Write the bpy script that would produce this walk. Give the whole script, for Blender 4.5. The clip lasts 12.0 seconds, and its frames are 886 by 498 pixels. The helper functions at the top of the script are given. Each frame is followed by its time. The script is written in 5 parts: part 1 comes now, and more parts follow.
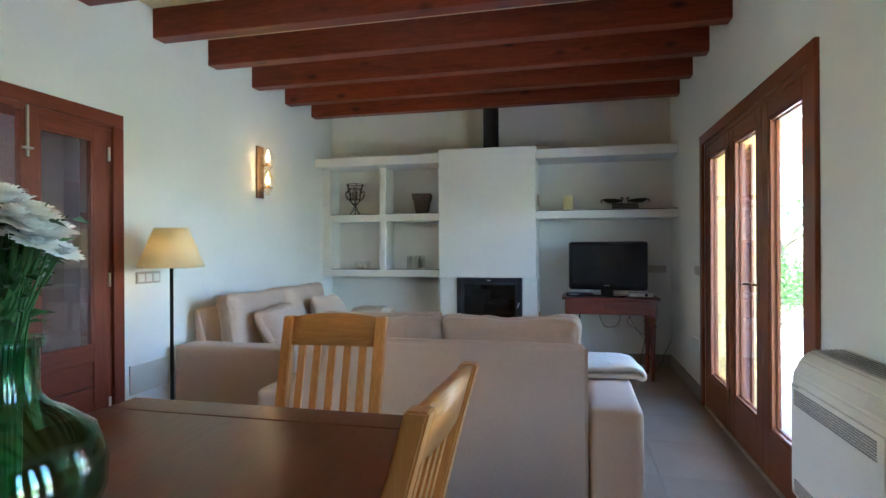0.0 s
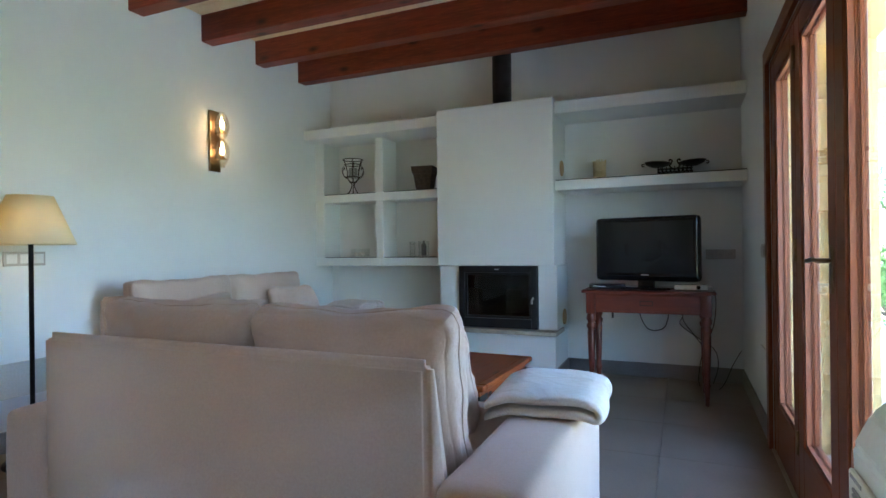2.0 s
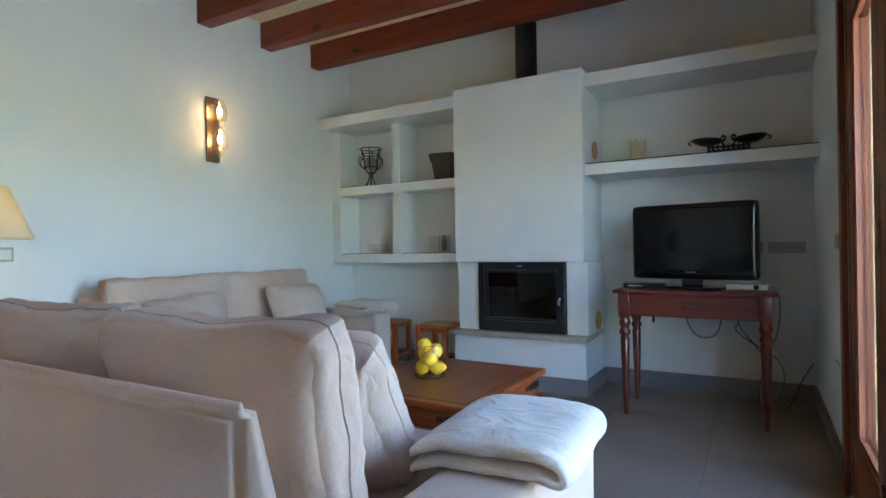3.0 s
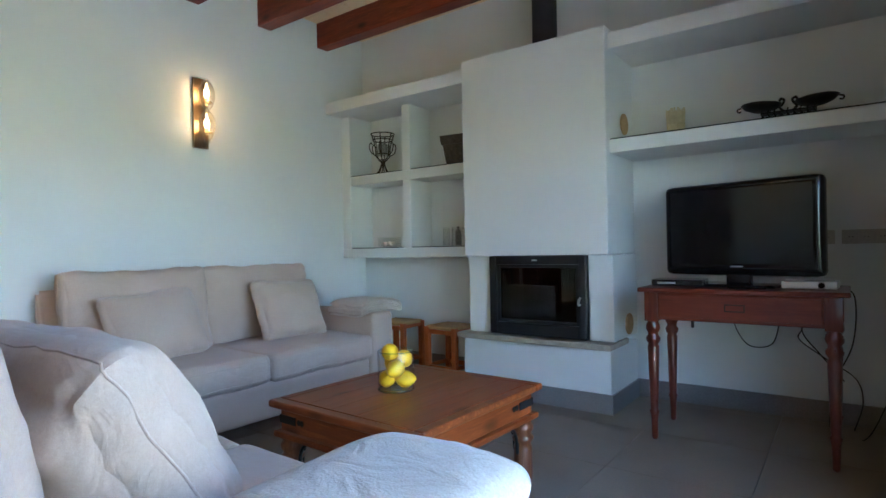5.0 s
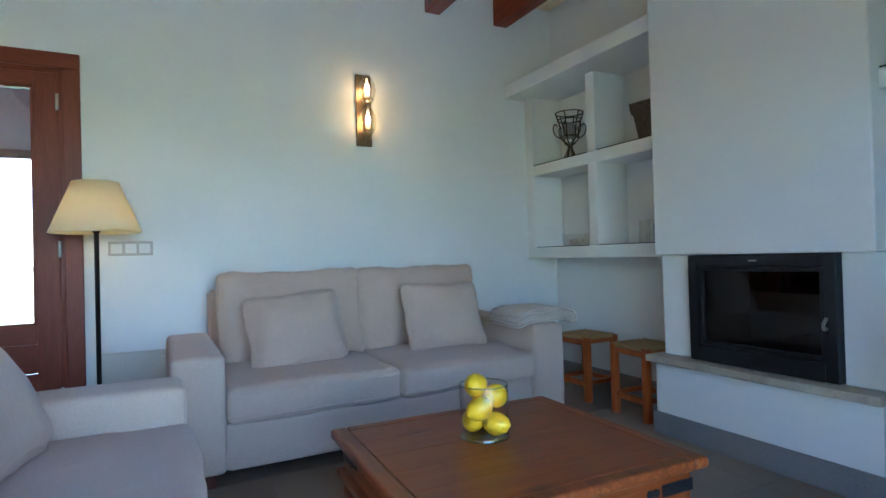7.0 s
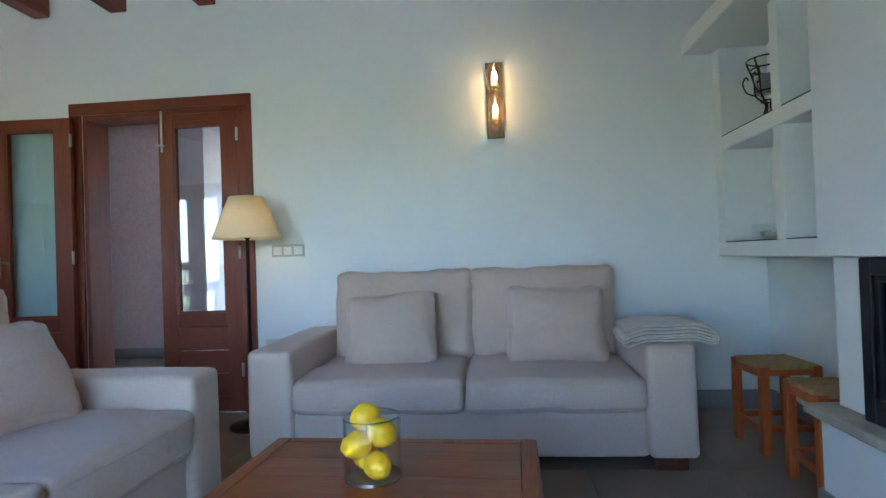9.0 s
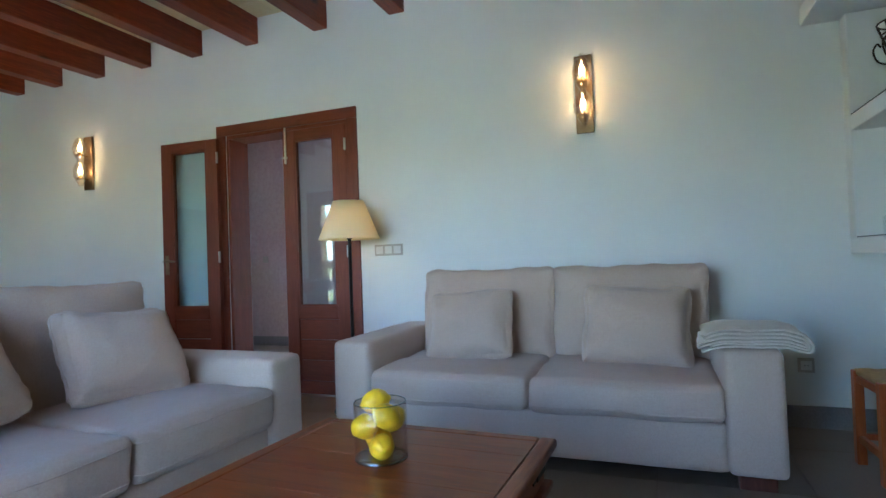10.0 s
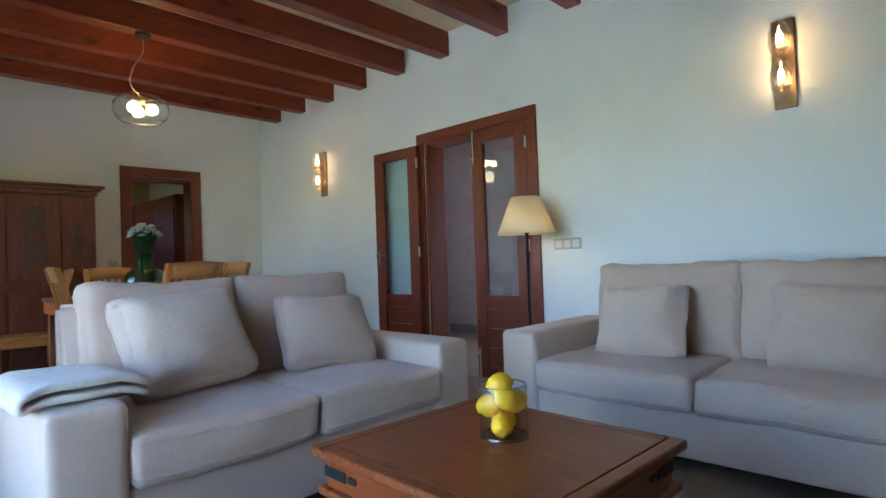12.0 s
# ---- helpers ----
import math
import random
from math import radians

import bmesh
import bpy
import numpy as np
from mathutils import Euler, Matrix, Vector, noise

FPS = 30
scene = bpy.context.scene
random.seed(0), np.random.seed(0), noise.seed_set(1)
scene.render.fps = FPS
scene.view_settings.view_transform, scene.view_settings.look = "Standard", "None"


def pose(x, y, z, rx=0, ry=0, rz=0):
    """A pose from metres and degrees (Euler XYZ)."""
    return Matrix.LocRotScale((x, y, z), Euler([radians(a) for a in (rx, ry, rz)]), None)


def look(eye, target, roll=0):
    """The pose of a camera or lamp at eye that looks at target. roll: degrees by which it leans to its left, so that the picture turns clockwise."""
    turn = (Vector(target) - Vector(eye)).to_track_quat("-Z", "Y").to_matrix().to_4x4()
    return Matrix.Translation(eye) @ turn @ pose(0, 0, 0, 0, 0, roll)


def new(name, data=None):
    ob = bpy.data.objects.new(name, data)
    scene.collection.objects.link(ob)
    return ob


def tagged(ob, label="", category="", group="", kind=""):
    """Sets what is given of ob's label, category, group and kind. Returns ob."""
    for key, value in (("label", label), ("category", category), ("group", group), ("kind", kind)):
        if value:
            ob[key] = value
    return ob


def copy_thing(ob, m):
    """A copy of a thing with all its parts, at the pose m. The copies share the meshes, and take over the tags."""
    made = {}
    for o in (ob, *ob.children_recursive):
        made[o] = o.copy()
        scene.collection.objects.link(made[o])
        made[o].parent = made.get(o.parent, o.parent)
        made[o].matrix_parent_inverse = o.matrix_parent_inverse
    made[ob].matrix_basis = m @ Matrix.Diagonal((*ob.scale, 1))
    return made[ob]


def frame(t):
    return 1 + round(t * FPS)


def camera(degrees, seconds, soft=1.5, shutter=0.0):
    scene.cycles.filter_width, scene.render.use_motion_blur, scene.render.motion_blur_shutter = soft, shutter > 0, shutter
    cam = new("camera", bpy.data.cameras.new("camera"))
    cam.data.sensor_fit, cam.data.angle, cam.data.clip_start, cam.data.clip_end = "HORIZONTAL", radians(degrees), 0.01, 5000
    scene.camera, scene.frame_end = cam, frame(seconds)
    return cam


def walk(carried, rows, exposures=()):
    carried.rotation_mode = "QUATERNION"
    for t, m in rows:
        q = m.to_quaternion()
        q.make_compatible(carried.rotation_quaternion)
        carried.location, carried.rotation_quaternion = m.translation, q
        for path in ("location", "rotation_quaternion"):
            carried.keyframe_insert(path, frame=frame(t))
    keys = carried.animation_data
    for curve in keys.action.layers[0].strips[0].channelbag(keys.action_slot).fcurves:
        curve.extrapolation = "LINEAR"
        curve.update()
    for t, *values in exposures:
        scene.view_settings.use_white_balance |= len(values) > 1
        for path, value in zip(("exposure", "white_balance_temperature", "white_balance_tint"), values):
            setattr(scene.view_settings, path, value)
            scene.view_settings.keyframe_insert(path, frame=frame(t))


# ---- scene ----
cam = camera(77.5, 12.0)
PATH = [
    (0, (0.65, 1.172, 1.239), (0.193, 3.119, 1.238), -0.3),
    (0.5, (0.875, 1.485, 1.218), (0.325, 3.408, 1.215), -0.4),
    (1, (1.046, 1.821, 1.178), (0.412, 3.718, 1.177), -0.6),
    (1.5, (1.152, 2.17, 1.137), (0.431, 4.035, 1.135), -0.7),
    (2, (1.242, 2.511, 1.073), (0.447, 4.346, 1.074), -0.7),
    (2.5, (1.311, 2.825, 1.057), (0.399, 4.605, 1.058), -0.8),
    (3, (1.36, 3.108, 1.041), (0.368, 4.845, 1.038), -1.0),
    (5, (1.449, 3.757, 0.98), (0.265, 5.369, 0.98), -1.1),
    (5.5, (1.434, 3.952, 0.997), (0.157, 5.491, 0.997), -1.2),
    (6, (1.408, 4.135, 0.992), (-0.028, 5.527, 0.991), -1.5),
    (6.5, (1.404, 4.381, 0.975), (-0.23, 5.535, 0.984), -1.5),
    (7, (1.382, 4.627, 0.958), (-0.395, 5.544, 0.981), -1.6),
    (9, (1.355, 5.876, 0.975), (-0.636, 5.691, 1.0), -2.0),
    (9.5, (1.344, 6.12, 0.978), (-0.602, 5.657, 1.003), -2.1),
    (10, (1.331, 6.308, 0.957), (-0.533, 5.584, 0.998), -2.1),
    (10.5, (1.288, 6.463, 0.936), (-0.491, 5.549, 0.982), -2.1),
    (11, (1.268, 6.54, 0.934), (-0.422, 5.47, 0.981), -2.2),
    (11.5, (1.288, 6.591, 0.943), (-0.286, 5.359, 0.985), -2.3),
    (12, (1.284, 6.636, 0.948), (-0.156, 5.249, 0.994), -2.1),
]
walk(cam, [(t, look(eye, target, roll)) for t, eye, target, roll in PATH],
     exposures=[(0.0, 4.70, 5230, 10), (1.2, 4.62, 5200, 10), (2.0, 4.42, 5130, 9), (3.0, 4.57, 5200, 10), (5.5, 4.53, 5170, 10), (7.0, 4.3, 4960, 9), (9.5, 4.33, 5010, 9), (12.0, 4.46, 5090, 10)])

# ---- world and light ----
world = bpy.data.worlds.new("world")
scene.world = world
world.use_nodes = True
wn = world.node_tree.nodes
sky = wn.new("ShaderNodeTexSky")
sky.sky_type = "NISHITA"
sky.sun_disc = False
SUN_EL, SUN_AZ = radians(58), radians(-75)
sky.sun_elevation, sky.sun_rotation = SUN_EL, SUN_AZ
wn["Background"].inputs["Strength"].default_value = 0.15
world.node_tree.links.new(sky.outputs[0], wn["Background"].inputs["Color"])
sun = new("sun", bpy.data.lights.new("sun", "SUN"))
sun.data.energy, sun.data.angle, sun.data.color = 4.5, radians(0.5), (1.0, 0.95, 0.87)
to_sun = Vector((math.sin(SUN_AZ) * math.cos(SUN_EL), math.cos(SUN_AZ) * math.cos(SUN_EL), math.sin(SUN_EL)))
sun.matrix_world = look((0, 0, 30), Vector((0, 0, 30)) - to_sun)


def lamp(name, x, y, z, watts, colour, size):
    ob = new(name, bpy.data.lights.new(name, "POINT"))
    ob.data.energy, ob.data.color, ob.data.shadow_soft_size = watts, colour, size
    ob.location = (x, y, z)
    return ob


WARM = (1.0, 0.66, 0.30)
AMBER = (1.0, 0.56, 0.22)
lamp("sconce_light", -2.16, 5.914, 1.99, 0.007, AMBER, 0.05)
lamp("sconce_light", -2.16, 1.41, 1.99, 0.007, AMBER, 0.05)
lamp("floor_lamp_light", -1.958, 4.346, 1.30, 0.0042, (1.0, 0.80, 0.46), 0.03)
lamp("pendant_light", -0.20, 1.98, 2.05, 0.07, WARM, 0.08)


# ---- materials ----
def shader(name):
    m = bpy.data.materials.new(name)
    m.use_nodes = True
    return m, m.node_tree.nodes, m.node_tree.links, m.node_tree.nodes["Principled BSDF"]


def mix_colour(n, l, fac, a, b, blend="MIX"):
    x = n.new("ShaderNodeMix")
    x.data_type, x.blend_type = "RGBA", blend
    for sock, val in ((x.inputs[0], fac), (x.inputs[6], a), (x.inputs[7], b)):
        if isinstance(val, (int, float)):
            sock.default_value = val
        elif isinstance(val, tuple):
            sock.default_value = (*val, 1)
        else:
            l.new(val, sock)
    return x.outputs[2]


def coords(n, l, scale=(1, 1, 1)):
    c = n.new("ShaderNodeTexCoord")
    m = n.new("ShaderNodeMapping")
    m.inputs["Scale"].default_value = scale
    l.new(c.outputs["Object"], m.inputs["Vector"])
    return m.outputs[0]


def noise_tex(n, l, vec, scale, detail=4.0, rough=0.55, distort=0.0):
    t = n.new("ShaderNodeTexNoise")
    t.inputs["Scale"].default_value, t.inputs["Detail"].default_value = scale, detail
    t.inputs["Roughness"].default_value, t.inputs["Distortion"].default_value = rough, distort
    l.new(vec, t.inputs["Vector"])
    return t.outputs["Fac"]


def ramp(n, l, fac, lo, hi):
    r = n.new("ShaderNodeMapRange")
    r.inputs["From Min"].default_value, r.inputs["From Max"].default_value = lo, hi
    l.new(fac, r.inputs["Value"])
    return r.outputs[0]


def bump(n, l, b, height, strength, distance):
    x = n.new("ShaderNodeBump")
    x.inputs["Strength"].default_value, x.inputs["Distance"].default_value = strength, distance
    l.new(height, x.inputs["Height"])
    l.new(x.outputs[0], b.inputs["Normal"])


def random_value(n):
    return n.new("ShaderNodeObjectInfo").outputs["Random"]


def plain(name, c1, c2, rough=0.5, metal=0.0, big=3.0, fine=60.0, relief=0.0, dist=0.002, spread=0.0, mottle=0.25):
    """Two tones mixed by noise at two scales, with fine relief."""
    m, n, l, b = shader(name)
    v = coords(n, l)
    a = ramp(n, l, noise_tex(n, l, v, big, 3), 0.3, 0.7)
    f = noise_tex(n, l, v, fine, 4)
    col = mix_colour(n, l, a, c1, c2)
    col = mix_colour(n, l, mottle, col, f, "OVERLAY")
    if spread:
        r = n.new("ShaderNodeMapRange")
        r.inputs["To Min"].default_value, r.inputs["To Max"].default_value = 1 - spread, 1 + spread
        l.new(random_value(n), r.inputs["Value"])
        col = mix_colour(n, l, 1.0, col, r.outputs[0], "MULTIPLY")
    l.new(col, b.inputs["Base Color"])
    rr = n.new("ShaderNodeMapRange")
    rr.inputs["To Min"].default_value, rr.inputs["To Max"].default_value = max(rough - 0.08, 0.02), min(rough + 0.08, 1)
    l.new(f, rr.inputs["Value"])
    l.new(rr.outputs[0], b.inputs["Roughness"])
    b.inputs["Metallic"].default_value = metal
    if relief:
        bump(n, l, b, f, relief, dist)
    return m


def wood(name, dark, mid, light, axis, rough=0.4, grain=1.0, knots=0.0, coat=0.0):
    """Long grain along one axis, with darker streaks and knots."""
    m, n, l, b = shader(name)
    s = {"x": (1.2, 14, 14), "y": (14, 1.2, 14), "z": (14, 14, 1.2)}[axis]
    r = random_value(n)
    off = n.new("ShaderNodeVectorMath")
    off.operation = "MULTIPLY_ADD"
    c = n.new("ShaderNodeTexCoord")
    k = n.new("ShaderNodeCombineXYZ")
    for q in range(3):
        l.new(r, k.inputs[q])
    off.inputs[1].default_value = (17, 17, 17)
    l.new(k.outputs[0], off.inputs[0])
    l.new(c.outputs["Object"], off.inputs[2])
    mp = n.new("ShaderNodeMapping")
    mp.inputs["Scale"].default_value = tuple(q * grain for q in s)
    l.new(off.outputs[0], mp.inputs["Vector"])
    g1 = noise_tex(n, l, mp.outputs[0], 1.6, 5, 0.6, 0.6)
    g2 = noise_tex(n, l, mp.outputs[0], 7.0, 4, 0.6)
    col = mix_colour(n, l, ramp(n, l, g1, 0.32, 0.68), dark, mid)
    col = mix_colour(n, l, ramp(n, l, g2, 0.5, 0.8), col, light)
    if knots:
        mk = n.new("ShaderNodeMapping")
        mk.inputs["Scale"].default_value = {"x": (1, 2.2, 2.2), "y": (2.2, 1, 2.2), "z": (2.2, 2.2, 1)}[axis]
        l.new(off.outputs[0], mk.inputs["Vector"])
        vo = n.new("ShaderNodeTexVoronoi")
        vo.inputs["Scale"].default_value = 2.6
        l.new(mk.outputs[0], vo.inputs["Vector"])
        col = mix_colour(n, l, ramp(n, l, vo.outputs["Distance"], 0.19, 0.06), col, tuple(q * 0.35 for q in dark))
    l.new(col, b.inputs["Base Color"])
    rr = n.new("ShaderNodeMapRange")
    rr.inputs["To Min"].default_value, rr.inputs["To Max"].default_value = rough - 0.1, rough + 0.12
    l.new(g2, rr.inputs["Value"])
    l.new(rr.outputs[0], b.inputs["Roughness"])
    b.inputs["Coat Weight"].default_value = coat
    b.inputs["Coat Roughness"].default_value = 0.15
    bump(n, l, b, g2, 0.12, 0.002)
    return m


def fabric(name, c1, c2, weave=900.0, fold=0.35):
    m, n, l, b = shader(name)
    v = coords(n, l)
    big = noise_tex(n, l, v, 2.5, 3)
    col = mix_colour(n, l, ramp(n, l, big, 0.3, 0.7), c1, c2)
    th = noise_tex(n, l, coords(n, l, (1, 1, 1)), weave, 2)
    col = mix_colour(n, l, 0.3, col, th, "OVERLAY")
    col = mix_colour(n, l, 0.16, col, noise_tex(n, l, v, 130.0, 3, 0.7), "OVERLAY")
    l.new(col, b.inputs["Base Color"])
    b.inputs["Roughness"].default_value = 0.95
    b.inputs["Specular IOR Level"].default_value = 0.15
    b.inputs["Sheen Weight"].default_value = 0.25
    b.inputs["Sheen Roughness"].default_value = 0.5
    wr = noise_tex(n, l, coords(n, l, (7, 10, 7)), 1.0, 4, 0.5, 1.2)
    ad = n.new("ShaderNodeMath")
    ad.operation = "MULTIPLY_ADD"
    ad.inputs[1].default_value = 0.12
    l.new(th, ad.inputs[0])
    l.new(wr, ad.inputs[2])
    bump(n, l, b, ad.outputs[0], fold, 0.021)
    return m


def pane_glass(name, tint=(0.97, 0.99, 0.98), gloss=1.0):
    m, n, l, b = shader(name)
    n.remove(b)
    tr = n.new("ShaderNodeBsdfTransparent")
    tr.inputs[0].default_value = (*tint, 1)
    gl = n.new("ShaderNodeBsdfGlossy")
    gl.inputs["Roughness"].default_value = 0.015
    fr = n.new("ShaderNodeLayerWeight")
    fr.inputs[0].default_value = 0.5
    pw = n.new("ShaderNodeMath")
    pw.operation = "POWER"
    pw.inputs[1].default_value = 5.0
    mu = n.new("ShaderNodeMath")
    mu.operation = "MULTIPLY_ADD"
    mu.inputs[1].default_value = 0.9
    mu.inputs[2].default_value = 0.04 * gloss
    mx = n.new("ShaderNodeMixShader")
    l.new(fr.outputs["Facing"], pw.inputs[0])
    l.new(pw.outputs[0], mu.inputs[0])
    l.new(mu.outputs[0], mx.inputs[0])
    l.new(tr.outputs[0], mx.inputs[1])
    l.new(gl.outputs[0], mx.inputs[2])
    l.new(mx.outputs[0], n["Material Output"].inputs["Surface"])
    return m


def glow(name, colour, strength):
    m, n, l, b = shader(name)
    b.inputs["Base Color"].default_value = (*colour, 1)
    b.inputs["Emission Color"].default_value = (*colour, 1)
    b.inputs["Emission Strength"].default_value = strength
    return m


PLASTER = plain("white_plaster", (0.79, 0.79, 0.755), (0.84, 0.84, 0.81), 0.9, 0, 1.1, 14, 0.10, 0.004, 0.0, 0.05)
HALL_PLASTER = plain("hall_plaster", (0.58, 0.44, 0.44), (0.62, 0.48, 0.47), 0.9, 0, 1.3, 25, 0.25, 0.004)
OCHRE = plain("ochre_render", (0.70, 0.47, 0.17), (0.77, 0.55, 0.23), 0.9, 0, 2, 40, 0.4, 0.004)
TILE = plain("grey_porcelain", (0.235, 0.172, 0.118), (0.29, 0.220, 0.158), 0.36, 0, 2.2, 90, 0.05, 0.001, 0.06)
GROUT = plain("grey_grout", (0.19, 0.145, 0.105), (0.22, 0.172, 0.128), 0.9, 0, 8, 120)
SKIRT = plain("grey_skirting", (0.24, 0.22, 0.205), (0.28, 0.26, 0.245), 0.45, 0, 4, 90, 0.05, 0.001, 0.05)
CEILING = plain("cream_clay_tile", (0.82, 0.66, 0.40), (0.86, 0.72, 0.47), 0.85, 0, 3, 50, 0.3, 0.003)
BEAM = wood("red_stained_pine", (0.15, 0.022, 0.006), (0.26, 0.042, 0.011), (0.33, 0.066, 0.019), "x", 0.42, 1.0, 1.0)
DOOR_V = wood("mahogany_upright", (0.15, 0.030, 0.012), (0.20, 0.042, 0.017), (0.24, 0.055, 0.022), "z", 0.38, 1.3)
DOOR_H = wood("mahogany_across", (0.15, 0.030, 0.012), (0.20, 0.042, 0.017), (0.24, 0.055, 0.022), "y", 0.38, 1.3)
DOOR_X = wood("mahogany_lengthwise", (0.14, 0.030, 0.014), (0.19, 0.042, 0.019), (0.23, 0.055, 0.024), "x", 0.38, 1.3)
FDOOR_V = wood("varnished_upright", (0.19, 0.050, 0.016), (0.235, 0.066, 0.021), (0.28, 0.088, 0.029), "z", 0.42, 1.6, 0, 0.06)
FDOOR_H = wood("varnished_across", (0.19, 0.050, 0.016), (0.235, 0.066, 0.021), (0.28, 0.088, 0.029), "y", 0.42, 1.6, 0, 0.06)
OAK_V = wood("honey_oak_upright", (0.40, 0.165, 0.036), (0.50, 0.22, 0.052), (0.60, 0.29, 0.078), "z", 0.35, 1.2, 0, 0.3)
OAK_H = wood("honey_oak_across", (0.40, 0.165, 0.036), (0.50, 0.22, 0.052), (0.60, 0.29, 0.078), "x", 0.35, 1.2, 0, 0.3)
TABLE = wood("dark_table_top", (0.080, 0.019, 0.007), (0.108, 0.026, 0.009), (0.130, 0.034, 0.012), "y", 0.34, 0.8, 0, 0.12)
SHEESHAM_X = wood("sheesham_across", (0.17, 0.038, 0.009), (0.28, 0.066, 0.015), (0.42, 0.125, 0.030), "x", 0.36, 0.8, 0.4, 0.0)
SHEESHAM_Y = wood("sheesham_along", (0.185, 0.038, 0.008), (0.27, 0.060, 0.012), (0.34, 0.088, 0.019), "y", 0.36, 1.0, 0.35, 0.0)
SHEESHAM_Z = wood("sheesham_turned", (0.13, 0.038, 0.012), (0.25, 0.080, 0.026), (0.36, 0.14, 0.05), "z", 0.34, 0.7, 0.3, 0.25)
CONSOLE_X = wood("red_mahogany_top", (0.095, 0.015, 0.006), (0.145, 0.024, 0.009), (0.19, 0.036, 0.013), "x", 0.32, 1.0, 0, 0.3)
CONSOLE_Z = wood("red_mahogany_leg", (0.095, 0.015, 0.006), (0.145, 0.024, 0.009), (0.19, 0.036, 0.013), "z", 0.30, 1.0, 0, 0.3)
CABINET_Z = wood("old_red_cabinet", (0.085, 0.022, 0.010), (0.15, 0.040, 0.018), (0.20, 0.060, 0.028), "z", 0.5, 0.8)
STOOL_W = wood("stool_wood", (0.32, 0.066, 0.012), (0.44, 0.10, 0.018), (0.52, 0.14, 0.028), "z", 0.4, 1.0)
LINEN = fabric("beige_linen", (0.555, 0.41, 0.312), (0.615, 0.462, 0.355), 900, 0.6)
LINEN_BACK = fabric("beige_linen_frame", (0.555, 0.415, 0.318), (0.60, 0.455, 0.352), 900, 0.10)
THROW = fabric("cream_knit", (0.62, 0.525, 0.43), (0.70, 0.61, 0.51), 220, 0.8)
RUSH = plain("woven_rush", (0.36, 0.22, 0.08), (0.46, 0.30, 0.12), 0.8, 0, 30, 180, 0.8, 0.004)
BLACK = plain("black_iron", (0.012, 0.012, 0.012), (0.022, 0.020, 0.018), 0.5, 0.3, 10, 120, 0.2, 0.001)
BROWN_IRON = plain("brown_iron", (0.030, 0.022, 0.018), (0.055, 0.040, 0.030), 0.55, 0.4, 10, 120, 0.2, 0.001)
STOVE = plain("stove_black", (0.014, 0.014, 0.015), (0.022, 0.022, 0.024), 0.42, 0.2, 8, 140, 0.1, 0.001)
FLUE = plain("flue_dark", (0.012, 0.009, 0.012), (0.022, 0.016, 0.020), 0.55, 0.1, 4, 90)
STEEL = plain("brushed_steel", (0.55, 0.54, 0.52), (0.62, 0.61, 0.59), 0.35, 1.0, 10, 200)
BRONZE = plain("aged_bronze", (0.22, 0.15, 0.09), (0.30, 0.21, 0.125), 0.36, 0.9, 12, 150, 0.15, 0.001)
BRASS = plain("polished_brass", (0.70, 0.48, 0.20), (0.76, 0.54, 0.25), 0.25, 1.0, 12, 150)
STONE = plain("travertine", (0.36, 0.30, 0.23), (0.50, 0.43, 0.34), 0.55, 0, 9, 60, 0.4, 0.003)
WHITE_PLASTIC = plain("white_plastic", (0.72, 0.70, 0.66), (0.76, 0.74, 0.70), 0.4, 0, 3, 100)
AC_PLASTIC = plain("ivory_plastic", (0.80, 0.77, 0.71), (0.84, 0.81, 0.75), 0.45, 0, 3, 100)
GREY_PLASTIC = plain("grey_plastic", (0.30, 0.29, 0.28), (0.34, 0.33, 0.32), 0.5, 0, 3, 100)
BEIGE_PLASTIC = plain("beige_plastic", (0.46, 0.42, 0.36), (0.52, 0.48, 0.42), 0.5, 0, 3, 100)
CREAM_PANEL = plain("cream_panel", (0.62, 0.60, 0.50), (0.66, 0.64, 0.54), 0.7, 0, 3, 100)
TV_GLOSS = plain("gloss_black", (0.008, 0.008, 0.009), (0.012, 0.012, 0.013), 0.10, 0, 5, 90)
TV_SCREEN = plain("dark_screen", (0.006, 0.0065, 0.007), (0.008, 0.0085, 0.009), 0.12, 0, 5, 90)
CABLE = plain("black_cable", (0.015, 0.015, 0.016), (0.03, 0.03, 0.03), 0.5, 0, 20, 90)
SHADE = plain("cream_shade", (0.88, 0.80, 0.58), (0.90, 0.83, 0.63), 0.9, 0, 6, 300, 0.3, 0.001)
LEMON = plain("lemon_skin", (0.95, 0.53, 0.004), (0.94, 0.59, 0.010), 0.42, 0, 14, 160, 0.35, 0.002, 0.0, 0.08)
CORK = plain("cork", (0.42, 0.26, 0.12), (0.54, 0.36, 0.18), 0.85, 0, 30, 120, 0.5, 0.002)
STRAW = plain("pale_straw", (0.62, 0.52, 0.30), (0.72, 0.62, 0.38), 0.8, 0, 30, 120, 0.5, 0.002)
WICKER = plain("dark_wicker", (0.055, 0.038, 0.026), (0.11, 0.078, 0.052), 0.7, 0, 40, 160, 0.8, 0.003)
PEBBLE = plain("pale_shell", (0.60, 0.52, 0.42), (0.74, 0.67, 0.58), 0.5, 0, 20, 120, 0.3, 0.002)
PETAL = plain("white_petal", (0.80, 0.80, 0.74), (0.84, 0.84, 0.80), 0.6, 0, 20, 90)
LEAF = plain("dark_leaf", (0.035, 0.10, 0.025), (0.06, 0.16, 0.04), 0.5, 0, 20, 90, 0.2, 0.001, 0.3)
HEDGE = plain("hedge_leaf", (0.06, 0.13, 0.02), (0.11, 0.20, 0.04), 0.6, 0, 3, 40, 0.2, 0.001)
